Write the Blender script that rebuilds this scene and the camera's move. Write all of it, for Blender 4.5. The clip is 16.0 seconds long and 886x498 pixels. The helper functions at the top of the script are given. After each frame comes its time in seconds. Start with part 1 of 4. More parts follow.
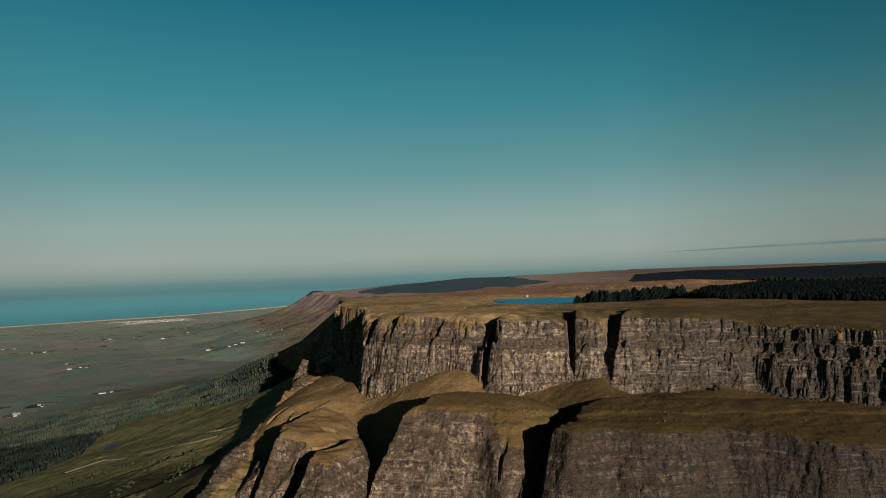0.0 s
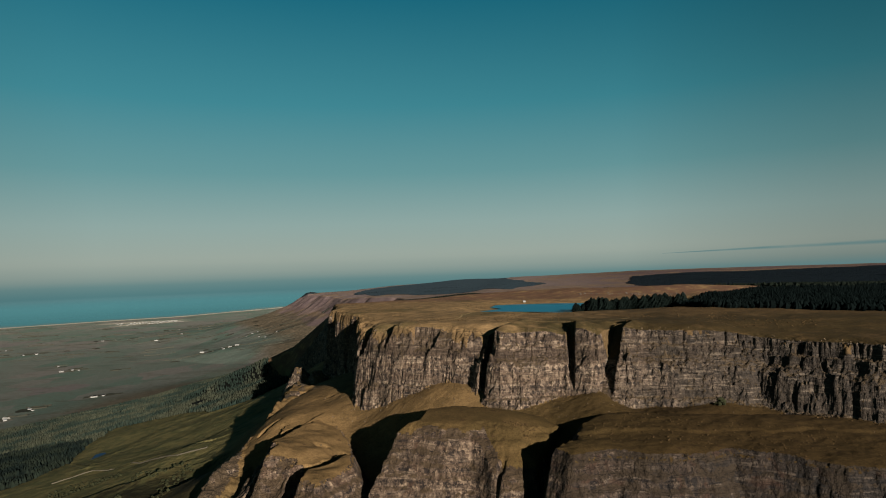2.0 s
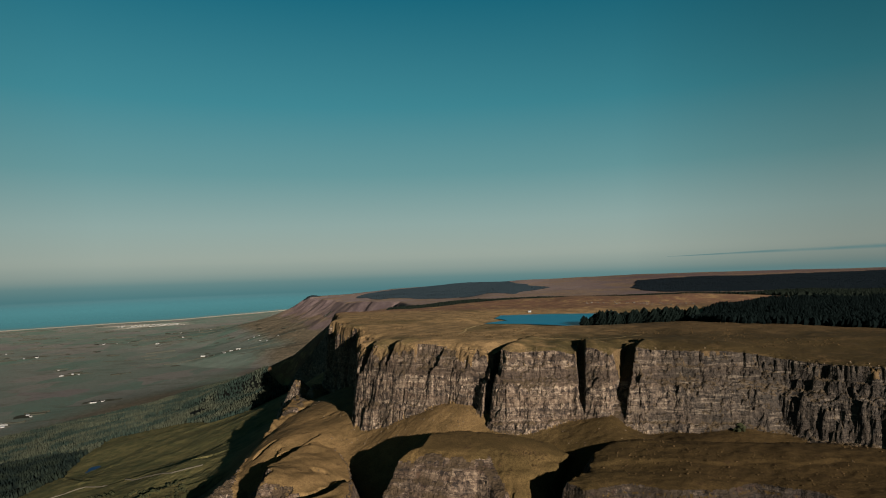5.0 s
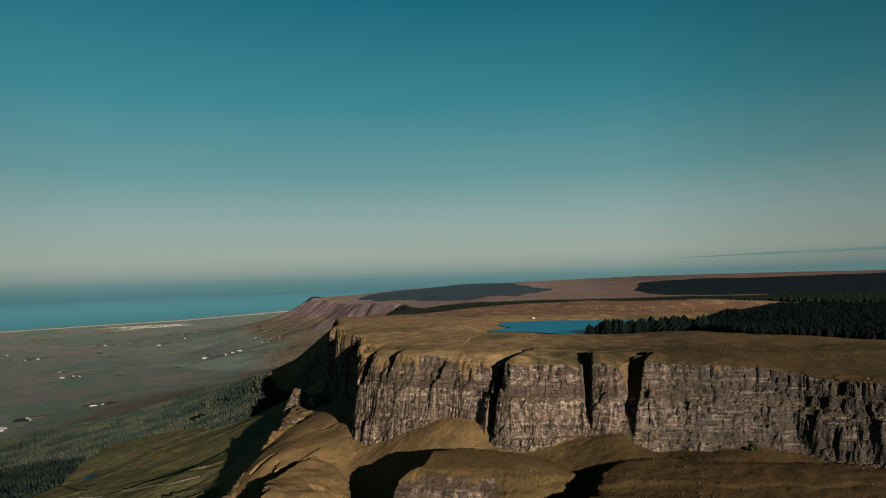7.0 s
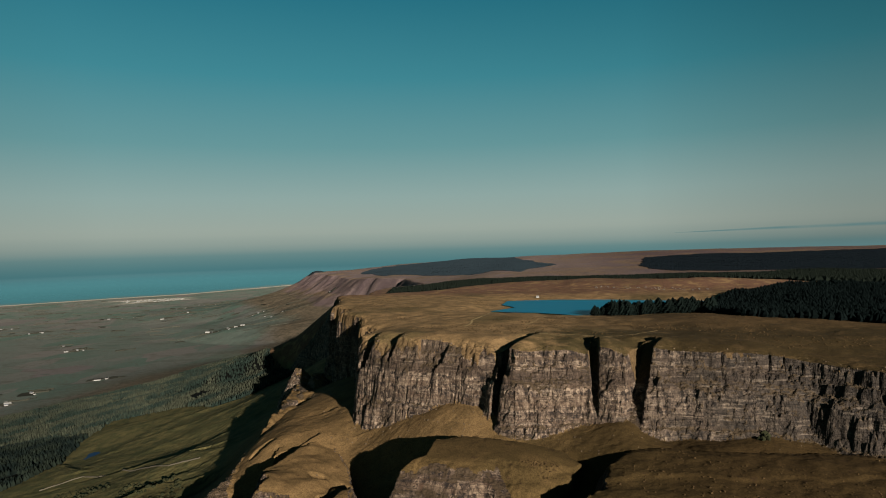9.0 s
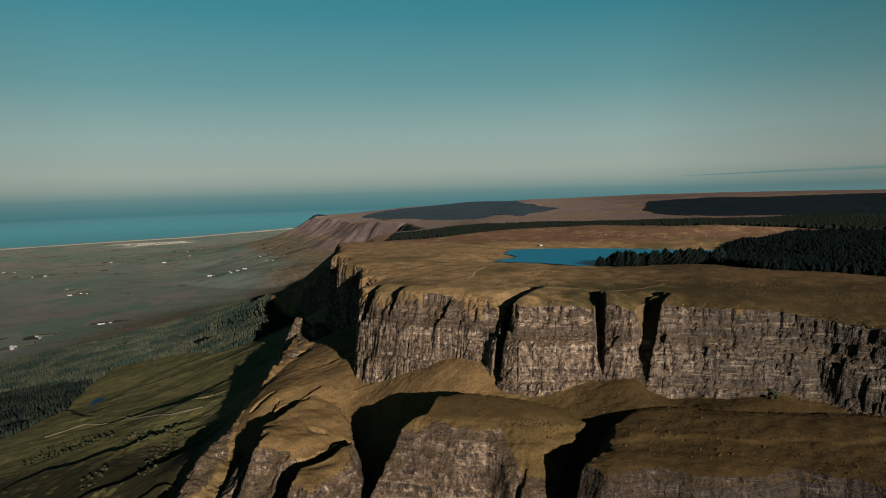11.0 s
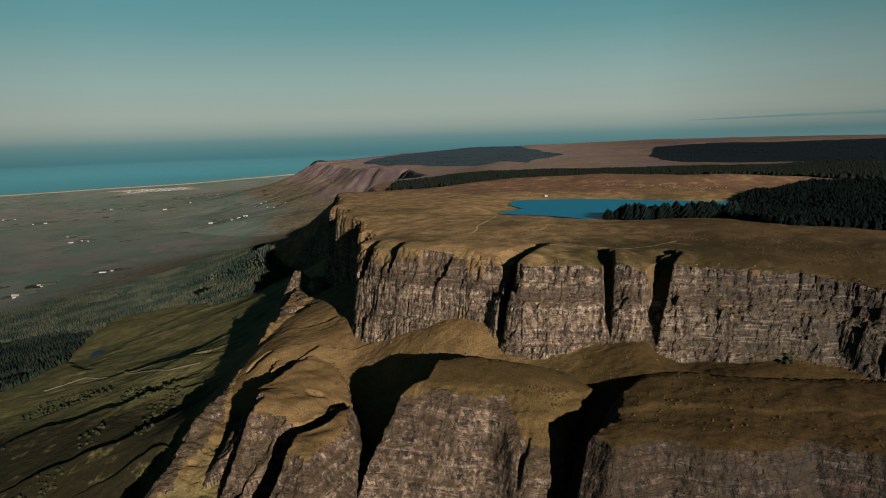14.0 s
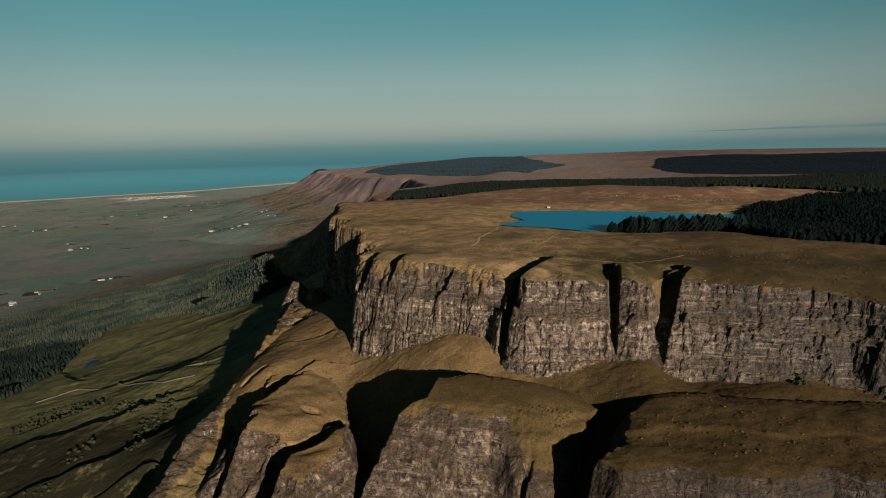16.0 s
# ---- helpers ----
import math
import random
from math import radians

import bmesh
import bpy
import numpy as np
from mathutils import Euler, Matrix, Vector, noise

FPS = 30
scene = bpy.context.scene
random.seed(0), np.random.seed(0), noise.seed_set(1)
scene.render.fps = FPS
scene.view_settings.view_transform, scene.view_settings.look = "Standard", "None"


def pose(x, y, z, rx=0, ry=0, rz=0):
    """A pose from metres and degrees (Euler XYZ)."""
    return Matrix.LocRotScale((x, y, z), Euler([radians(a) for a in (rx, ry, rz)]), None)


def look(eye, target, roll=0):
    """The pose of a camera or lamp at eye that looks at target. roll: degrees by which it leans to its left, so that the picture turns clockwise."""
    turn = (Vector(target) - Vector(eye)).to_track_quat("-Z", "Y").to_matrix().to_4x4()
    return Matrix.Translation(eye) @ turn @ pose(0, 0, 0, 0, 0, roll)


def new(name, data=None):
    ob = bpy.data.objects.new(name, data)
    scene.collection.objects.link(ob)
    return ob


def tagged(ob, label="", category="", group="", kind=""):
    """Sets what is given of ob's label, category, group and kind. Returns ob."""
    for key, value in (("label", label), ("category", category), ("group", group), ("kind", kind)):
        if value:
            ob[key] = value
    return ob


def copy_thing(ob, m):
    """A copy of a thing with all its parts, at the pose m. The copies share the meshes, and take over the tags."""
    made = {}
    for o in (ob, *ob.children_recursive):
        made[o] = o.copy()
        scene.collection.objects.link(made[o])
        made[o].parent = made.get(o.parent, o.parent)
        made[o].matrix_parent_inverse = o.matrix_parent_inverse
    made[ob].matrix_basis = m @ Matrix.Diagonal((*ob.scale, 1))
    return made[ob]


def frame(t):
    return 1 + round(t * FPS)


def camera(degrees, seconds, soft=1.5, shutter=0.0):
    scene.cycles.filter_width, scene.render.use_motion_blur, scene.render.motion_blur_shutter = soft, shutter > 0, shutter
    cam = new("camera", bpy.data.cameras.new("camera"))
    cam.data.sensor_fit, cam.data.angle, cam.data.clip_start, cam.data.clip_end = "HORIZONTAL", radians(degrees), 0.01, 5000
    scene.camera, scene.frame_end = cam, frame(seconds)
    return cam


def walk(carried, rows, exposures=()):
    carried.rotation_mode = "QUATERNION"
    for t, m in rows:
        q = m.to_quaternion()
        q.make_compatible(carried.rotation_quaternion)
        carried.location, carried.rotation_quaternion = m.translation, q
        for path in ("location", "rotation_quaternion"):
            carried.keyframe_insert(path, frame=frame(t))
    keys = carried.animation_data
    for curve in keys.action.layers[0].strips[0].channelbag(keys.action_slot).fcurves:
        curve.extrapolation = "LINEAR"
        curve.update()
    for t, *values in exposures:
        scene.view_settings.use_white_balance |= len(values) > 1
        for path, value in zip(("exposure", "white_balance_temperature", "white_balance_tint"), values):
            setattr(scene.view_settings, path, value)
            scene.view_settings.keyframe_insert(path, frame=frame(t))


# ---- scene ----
cam = camera(70.80, 16.0, soft=1.0)
# seconds, eye x y z (metres above the sea), heading to the left of +y, pitch, roll
PATH = [
    (0, 75.18, -34.52, 412.02, 9.999, 2.009, -1.911),
    (0.5, 74.27, -29.87, 414.46, 9.862, 1.990, -1.950),
    (1, 73.31, -25.50, 416.63, 9.722, 1.989, -1.881),
    (1.5, 72.72, -21.43, 419.24, 9.645, 2.007, -1.864),
    (2, 72.06, -16.90, 421.82, 9.622, 1.989, -1.837),
    (2.5, 71.18, -13.08, 424.50, 9.587, 1.988, -1.810),
    (3, 70.47, -8.07, 426.85, 9.650, 2.007, -1.796),
    (3.5, 69.62, -3.65, 428.99, 9.732, 2.028, -1.747),
    (4, 68.64, 0.50, 431.60, 9.768, 2.057, -1.724),
    (6.5, 64.81, 23.52, 443.41, 10.073, 2.100, -1.679),
    (7, 64.15, 26.95, 446.29, 10.106, 2.087, -1.622),
    (7.5, 63.33, 32.11, 448.25, 10.197, 2.129, -1.616),
    (8, 62.43, 36.69, 450.27, 10.254, 1.923, -1.562),
    (8.5, 61.66, 41.62, 452.77, 10.342, 0.920, -1.551),
    (9, 60.91, 46.57, 455.24, 10.429, -0.388, -1.538),
    (11.5, 56.31, 72.77, 465.85, 10.831, -7.043, -1.487),
    (12, 55.88, 77.67, 467.56, 10.937, -8.411, -1.506),
    (12.5, 54.92, 82.55, 468.90, 10.998, -9.768, -1.514),
    (13, 54.52, 87.24, 469.78, 11.071, -10.648, -1.529),
    (13.5, 53.92, 91.88, 470.39, 11.103, -10.718, -1.559),
    (14, 53.31, 96.27, 470.64, 11.134, -10.737, -1.544),
    (14.5, 52.44, 101.63, 470.41, 11.166, -10.650, -1.518),
    (15, 51.92, 105.16, 470.79, 11.184, -10.277, -1.360),
    (15.5, 51.54, 108.35, 471.14, 11.217, -10.065, -1.228),
    (16, 50.70, 110.88, 471.02, 11.208, -9.877, -1.115),
]


def aimed(x, y, z, heading, pitch, roll):
    h, p = radians(heading), radians(pitch)
    way = Vector((-math.sin(h) * math.cos(p), math.cos(h) * math.cos(p), math.sin(p)))
    return look((x, y, z), Vector((x, y, z)) + way, roll)


walk(cam, [(t, aimed(*row)) for t, *row in PATH])

# ---- light ----
SUN = Vector((0.585, -0.775, 0.242)).normalized()


def lin(r, g, b):
    return tuple(((c / 255 + 0.055) / 1.055) ** 2.4 if c > 10 else c / 255 / 12.92 for c in (r, g, b)) + (1.0,)


class Nodes:
    """Short hand for building a node tree."""

    def __init__(self, tree):
        self.tree = tree
        tree.nodes.clear()

    def add(self, kind, links=None):
        node = self.tree.nodes.new(kind)
        for key, value in (links or {}).items():
            if isinstance(value, bpy.types.NodeSocket):
                self.tree.links.new(value, node.inputs[key])
            else:
                node.inputs[key].default_value = value
        return node

    def math(self, op, a, b=0.0, clamp=False):
        node = self.add("ShaderNodeMath", {0: a, 1: b})
        node.operation, node.use_clamp = op, clamp
        return node.outputs[0]

    def attribute(self, name):
        node = self.add("ShaderNodeAttribute")
        node.attribute_name = name
        return node

    def ramp(self, fac, stops, smooth=False):
        node = self.add("ShaderNodeValToRGB", {0: fac})
        node.color_ramp.interpolation = "B_SPLINE" if smooth else "LINEAR"
        el = node.color_ramp.elements
        for n, (at, colour) in enumerate(stops):
            e = el[n] if n < 2 else el.new(at)
            e.position, e.color = at, colour
        return node.outputs[0]

    def mix(self, fac, a, b, blend="MIX"):
        node = self.add("ShaderNodeMix")
        node.data_type, node.blend_type = "RGBA", blend
        for key, value in ((0, fac), (6, a), (7, b)):
            if isinstance(value, bpy.types.NodeSocket):
                self.tree.links.new(value, node.inputs[key])
            else:
                node.inputs[key].default_value = value
        return node.outputs[2]

    def noise(self, vector, scale, detail=4.0, rough=0.55, warp=0.0):
        return self.add("ShaderNodeTexNoise", {"Vector": vector, "Scale": scale, "Detail": detail, "Roughness": rough, "Distortion": warp}).outputs[0]

    def step(self, value, low, high):
        node = self.add("ShaderNodeMapRange", {0: value, 1: low, 2: high, 3: 0.0, 4: 1.0})
        node.interpolation_type = "SMOOTHSTEP"
        return node.outputs[0]

    def scaled(self, vector, x, y, z):
        return self.add("ShaderNodeMapping", {"Vector": vector, "Scale": (x, y, z)}).outputs[0]


def make_world():
    world = bpy.data.worlds.new("sky")
    scene.world = world
    world.use_nodes = True
    n = Nodes(world.node_tree)
    way = n.add("ShaderNodeTexCoord").outputs["Generated"]
    up = n.add("ShaderNodeSeparateXYZ", {0: way}).outputs[2]
    sky = n.add("ShaderNodeTexSky")
    sky.sky_type, sky.sun_disc, sky.dust_density = "NISHITA", False, 1.5
    sky.sun_elevation, sky.sun_rotation = math.asin(SUN.z), math.atan2(SUN.x, SUN.y)
    nishita = n.mix(1.0, sky.outputs[0], (0.05, 0.05, 0.05, 1), "MULTIPLY")
    # clear winter sky: pale over the sea, teal higher up; below the horizon the far sea
    side = n.add("ShaderNodeSeparateXYZ", {0: way}).outputs[0]
    at = n.math("MULTIPLY_ADD", up, 0.5)
    n.tree.nodes[-1].inputs[2].default_value = 0.5
    el = lambda deg: 0.5 + 0.5 * math.sin(radians(deg))
    tone = n.ramp(at, [(0.0, lin(6, 16, 20)), (el(-12), lin(16, 50, 62)), (el(-3.5), lin(40, 104, 118)), (el(-1.6), lin(72, 122, 128)), (el(-0.5), lin(100, 136, 137)), (el(0.2), lin(138, 156, 150)),
                       (el(1.5), lin(158, 171, 162)), (el(4.5), lin(143, 169, 165)), (el(9), lin(100, 152, 155)), (el(15), lin(58, 136, 148)), (el(24), lin(14, 106, 126)), (el(30), lin(3, 58, 74)), (el(40), lin(1, 18, 26)), (el(60), lin(0, 4, 7))])
    colour = n.mix(0.9, nishita, tone)
    # high on the right deeper too, partly for the vignette
    deep = n.math("MULTIPLY", n.step(up, 0.05, 0.4), n.step(side, -0.5, 0.9))
    colour = n.mix(n.math("MULTIPLY", deep, 0.5), colour, lin(2, 60, 76))
    # the lens's vignette put into the sky: palest ahead, deeper towards both sides
    tint = lambda v: (v, v, v, 1)
    vignette = n.ramp(n.math("MULTIPLY_ADD", side, 0.5), [(0.0, tint(0.8)), (0.12, tint(0.9)), (0.22, tint(1.04)), (0.34, tint(1.3)), (0.46, tint(1.27)), (0.57, tint(0.97)), (0.7, tint(0.71)), (1.0, tint(0.6))], True)
    vignette.node.inputs[0].links[0].from_node.inputs[2].default_value = 0.5
    colour = n.mix(1.0, colour, vignette, "MULTIPLY")
    back = n.add("ShaderNodeBackground", {0: colour, 1: SKY})
    n.add("ShaderNodeOutputWorld", {0: back.outputs[0]})


SKY = 0.42
make_world()
sun = new("sun", bpy.data.lights.new("sun", "SUN"))
sun.data.energy, sun.data.angle, sun.data.color = 5.0, radians(0.5), (1.0, 0.92, 0.83)
sun.matrix_world = look((0, 0, 900), Vector((0, 0, 900)) - SUN)
scene.view_settings.exposure = 1.25

# ---- shape of the land ----
EYE0 = np.array((60.0, 40.0, 445.0))
NEAR, REACH = 2800.0, 2050.0


def drawn_in(p):
    """Land beyond NEAR is drawn together towards NEAR + REACH along the line of sight, so that the whole coast lies within the camera's range."""
    off = p - EYE0
    r = np.hypot(off[..., 0], off[..., 1])
    k = np.where(r > NEAR, (NEAR + REACH * (1 - np.exp(-(np.maximum(r, NEAR) - NEAR) / REACH))) / np.maximum(r, 1.0), 1.0)
    return EYE0 + off * k[..., None]


def smooth(x, a, b):
    t = np.clip((x - a) / (b - a), 0, 1)
    return t * t * (3 - 2 * t)


def value_noise(x, y, seed=0):
    xi, yi = np.floor(x), np.floor(y)
    fx, fy = x - xi, y - yi
    fx, fy = fx * fx * fx * (fx * (fx * 6 - 15) + 10), fy * fy * fy * (fy * (fy * 6 - 15) + 10)

    def corner(a, b):
        h = (a.astype(np.int64) * 374761393 + b.astype(np.int64) * 668265263 + seed * 974711) & 0x7FFFFFFF
        h = ((h ^ (h >> 13)) * 1274126177) & 0x7FFFFFFF
        return ((h ^ (h >> 16)) & 0xFFFF) / 32767.5 - 1
    a, b, c, d = corner(xi, yi), corner(xi + 1, yi), corner(xi, yi + 1), corner(xi + 1, yi + 1)
    return (a * (1 - fx) + b * fx) * (1 - fy) + (c * (1 - fx) + d * fx) * fy


def fbm(x, y, size, octaves=4, seed=0, gain=0.5):
    total, amp, norm = 0.0, 1.0, 0.0
    for o in range(octaves):
        total = total + amp * value_noise(x / size * 2**o + 17.3 * o, y / size * 2**o - 9.1 * o, seed + o)
        norm, amp = norm + amp, amp * gain
    return total / norm


def hashed(a, b, seed):
    h = (a.astype(np.int64) * 374761393 + b.astype(np.int64) * 668265263 + seed * 974711) & 0x7FFFFFFF
    h = ((h ^ (h >> 13)) * 1274126177) & 0x7FFFFFFF
    return ((h ^ (h >> 16)) & 0xFFFF) / 65535.0


def blocks(x, y, size, seed=0):
    """Jointed blocks in plan: one value between -1 and 1 for each block."""
    gx, gy = x / size, y / size
    best, value = np.full(np.shape(x), 1e9), np.zeros(np.shape(x))
    for i in (-1, 0, 1):
        for j in (-1, 0, 1):
            cx, cy = np.floor(gx) + i, np.floor(gy) + j
            d = (cx + hashed(cx, cy, seed) - gx) ** 2 + (cy + hashed(cx, cy, seed + 1) - gy) ** 2
            value = np.where(d < best, hashed(cx, cy, seed + 2) * 2 - 1, value)
            best = np.minimum(best, d)
    return value


def segment_distance(x, y, ax, ay, bx, by):
    """Distance to a segment and the share of the way along it."""
    dx, dy = bx - ax, by - ay
    t = np.clip(((x - ax) * dx + (y - ay) * dy) / (dx * dx + dy * dy), 0, 1)
    return np.hypot(x - ax - t * dx, y - ay - t * dy), t


def outline_distance(x, y, outline):
    """Distance to a closed outline, negative inside."""
    best, inside = np.full(np.shape(x), 1e9), np.zeros(np.shape(x), bool)
    for (ax, ay), (bx, by) in zip(outline, outline[1:] + outline[:1]):
        best = np.minimum(best, segment_distance(x, y, ax, ay, bx, by)[0])
        if ay != by:
            inside ^= ((ay > y) != (by > y)) & (x < (bx - ax) * (y - ay) / (by - ay) + ax)
    return np.where(inside, -best, best)


# spot heights of the talus, the lower terraces and the slopes to the plain
SPOTS = [(-124, 652, 280), (-83, 632, 292), (-50, 615, 302), (-16, 606, 304), (5, 616, 306), (31, 584, 289), (88, 584, 299), (113, 582, 306), (143, 578, 287),
         (185, 590, 291), (219, 585, 299), (250, 566, 291), (400, 520, 270), (10, 562, 287), (-60, 578, 275), (-138, 625, 260), (-113, 574, 247), (-121, 540, 242), (-100, 460, 214),
         (60, 420, 195), (-88, 520, 232), (110, 536, 292), (180, 550, 295), (330, 556, 288)]
SLOPE_SPOTS = [(-246, 774, 268), (-270, 888, 258), (-216, 645, 269), (-196, 690, 271), (-268, 752, 258), (-330, 800, 216), (-352, 717, 199), (-310, 640, 196), (-430, 780, 187), (-414, 851, 190), (-433, 856, 179),
               (-300, 480, 165), (-386, 602, 186), (-500, 610, 158), (-500, 900, 164), (-705, 963, 119), (-685, 858, 127), (-775, 1093, 119), (-200, 440, 165), (-330, 950, 228), (-350, 1090, 262), (-440, 1170, 206), (-531, 1155, 173)]
SPUR_SPOTS = [(-250, 690, 263), (-244, 650, 262), (-238, 612, 253), (-274, 830, 263), (-256, 725, 265), (-220, 614, 268), (-250, 593, 238), (-236, 566, 236), (-272, 545, 206), (-284, 571, 216), (-210, 572, 236), (-228, 525, 198), (-196, 600, 256), (-174, 612, 266)]
FAR_SPOTS = [(-850, 1200, 108), (-1300, 1600, 32), (-1550, 1960, 14), (-632, 1378, 173), (-780, 1640, 118), (-1250, 2400, 25), (-420, 1500, 230), (-800, 2600, 170), (-1200, 600, 20), (-600, 0, 30), (100, 0, 60), (600, 300, 120), (-1150, 3100, 120), (-1900, 3900, 20)]


def spread(spots):
    p = np.array(spots, float)
    d = np.hypot(p[:, None, 0] - p[None, :, 0], p[:, None, 1] - p[None, :, 1])
    n = len(p)
    m = np.block([[-d, np.ones((n, 1))], [np.ones((1, n)), np.zeros((1, 1))]])
    return p, np.linalg.solve(m, np.r_[p[:, 2], 0.0])


SPREAD = spread(SPOTS + SLOPE_SPOTS + SPUR_SPOTS + FAR_SPOTS)


def low_ground(x, y):
    p, w = SPREAD
    z = np.full(np.shape(x), w[-1])
    for (px, py, _), k in zip(p, w):
        z = z - k * np.sqrt((x - px) ** 2 + (y - py) ** 2 + 60.0)
    far = smooth(np.hypot(x + 200, y - 900), 1300, 2600)
    return np.maximum(z * (1 - far) + 8 * far, 8.0)


# rims of the plateau, of the two lower buttresses and of the spur beside them
PLATEAU = [(2000, 60000), (-900, 8000), (-1350, 6000), (-1560, 4900), (-1705, 4330), (-1330, 3800), (-985, 3300), (-700, 2980), (-470, 2500), (-480, 2000), (-450, 1700), (-390, 1530), (-425, 1400), (-372, 1220), (-322, 1100), (-300, 1010), (-262, 985), (-250, 900), (-200, 862), (-186, 800), (-158, 780), (-159, 722),
           (-135, 690), (-100, 667), (-66, 655), (-36, 647), (-14, 638), (6, 629), (13, 613), (22, 604), (51, 609), (83, 616), (107, 606), (123, 603), (158, 609), (197, 605), (233, 603),
           (262, 600), (282, 584), (318, 566), (350, 540), (420, 490), (560, 420), (900, 250), (2500, -300), (60000, -3000), (60000, 60000)]
BUTTRESS_A = [(-110, 510), (-46, 506), (-10, 502), (14, 508), (40, 504), (56, 514), (75, 526), (62, 542), (40, 542), (-20, 550), (-40, 540), (-110, 535)]
BUTTRESS_B = [(72, 452), (84, 438), (112, 452), (138, 446), (176, 452), (196, 466), (228, 452), (258, 436), (330, 430), (420, 400), (420, 540), (300, 556), (180, 546), (132, 548), (112, 540), (95, 508), (88, 472)]
SPUR = [(-290, 552), (-190, 540), (-176, 500), (-154, 506), (-142, 486), (-136, 460), (-114, 454), (-102, 500), (-118, 560), (-140, 600), (-176, 630), (-208, 620), (-290, 620)]
# the steep shaded side walls that cut off the first buttress and the spur
WALL_A = [(-40, 560), (-42, 512), (-62, 495), (-76, 479), (-98, 440), (-98, 380), (300, 380), (300, 560)]
WALL_SPUR = [(-204, 660), (-206, 596), (-193, 545), (-210, 514), (-238, 498), (-280, 452), (-300, 380), (0, 380), (0, 660)]
# clefts: foot, head, half width, steepness of the walls towards the sun and away from it, and which rock they cut
CLEFTS = [((-3, 584, 284), (34, 672, 357), 4.5, 20.0, 16.0, 0), ((87, 562, 266), (92, 640, 361), 2.6, 12.0, 9.0, 0), ((110, 560, 266), (143, 636, 364), 6.2, 12.0, 8.0, 0),
          ((-143, 684, 286), (-136, 708, 344), 1.5, 8.0, 5.0, 0), ((-108, 660, 326), (-102, 684, 352), 1.0, 8.0, 5.0, 0),
          ((50, 430, 170), (92, 558, 288), 4.5, 14.0, 9.0, 1), ((24, 452, 240), (36, 488, 284), 1.5, 5.0, 3.0, 1),
          ((-248, 470, 140), (-186, 616, 262), 6.0, 3.2, 6.0, 2), ((-170, 430, 150), (-118, 536, 256), 5.0, 3.2, 6.0, 2), ((-200, 470, 170), (-186, 520, 244), 1.2, 4.0, 6.0, 2)]
# rock ridges: crest points and the steepness of the shaded and the sunlit flank
FINS = [([(-334, 936, 258), (-326, 924, 275), (-314, 914, 268), (-300, 902, 260), (-282, 889, 275), (-266, 858, 258)], 2.0, 1.05),
        ([(-306, 890, 258), (-278, 818, 264), (-257, 764, 267), (-259, 700, 263), (-250, 593, 243), (-246, 535, 236), (-251, 490, 212), (-256, 430, 165)], 2.6, 0.3)]

# slipped banks of the pasture: their crest lines and heights
SCARPS = [([(-528, 800), (-490, 812), (-430, 800), (-446, 868), (-425, 876)], 5.0), ([(-632, 834), (-662, 938), (-676, 985), (-667, 1042), (-637, 1098), (-533, 1138)], 3.0),
          ([(-635, 999), (-575, 1022), (-479, 1051)], 2.5), ([(-757, 891), (-762, 927), (-737, 923), (-647, 856)], 3.5), ([(-532, 620), (-505, 637), (-474, 642), (-431, 659), (-409, 676), (-383, 710)], 4.5),
          ([(-425, 542), (-395, 557), (-357, 569), (-340, 595), (-316, 623)], 5.5), ([(-315, 538), (-300, 548), (-262, 540)], 5.0), ([(-436, 665), (-385, 684), (-340, 682)], 2.5), ([(-186, 612), (-176, 626), (-160, 630)], 4.0), ([(-205, 690), (-180, 700), (-160, 690)], 2.5)]
# hollows: two ends, half width, depth
HOLLOWS = [(-258, 756, -249, 774, 7, 20), (-236, 610, -226, 622, 3, 8), (-150, 548, -141, 550, 2, 3)]


def plateau_top(x, y):
    z = 362 + 3 * fbm(x, y, 160, 3, 5) + 0.8 * fbm(x, y, 22, 3, 9)
    z = z + 5 * np.exp(-(((x - 250) / 160) ** 2 + ((y - 790) / 70) ** 2)) + 4 * np.exp(-(((x + 47) / 50) ** 2 + ((y - 655) / 40) ** 2))
    z = z - 5 * smooth(-x, 60, 170) * smooth(-y, -900, -700)
    # basin of the lake
    z = z - 7 * smooth(-lake_distance(x, y), -90, 20)
    rise = 10 * np.exp(-(((x - 80) / 300) ** 2 + ((y - 1430) / 110) ** 2)) + 12 * np.exp(-(((x - 350) / 200) ** 2 + ((y - 1330) / 70) ** 2))
    z = z + rise * smooth(lake_distance(x, y), 0, 100)
    crest = np.interp(x, (-300, -200, -130, -60, 100, 400), (1170, 1225, 1300, 1365, 1430, 1430))
    z = z - 20 * smooth(y - crest, 20, 210) - 12 * smooth(y, 1700, 2350) + 10 * smooth(y, 3000, 4600) + 22 * smooth(x, -100, 900) * smooth(y, 2700, 4300) - 380 * smooth(y, 5600, 9500)
    z = z - 14 * smooth(-x, 150, 420) * smooth(y, 1350, 1600)
    z = z - 22 * smooth(-x, 200, 700) * smooth(y, 1700, 2600) * smooth(-y, -4200, -3200)
    z = z - 34 * smooth(-x, 650, 1300) * smooth(y, 2900, 3500)
    z = z - 14 * smooth(-x, 1250, 1600) * smooth(y, 3500, 4200) + 12 * np.exp(-(((x + 1660) / 45) ** 2 + ((y - 4340) / 60) ** 2))
    z = z - 6 * smooth(x, 215, 270) * smooth(-y, -680, -610)
    return z + 5 * fbm(x, y, 500, 3, 21) * smooth(y, 1500, 2400)


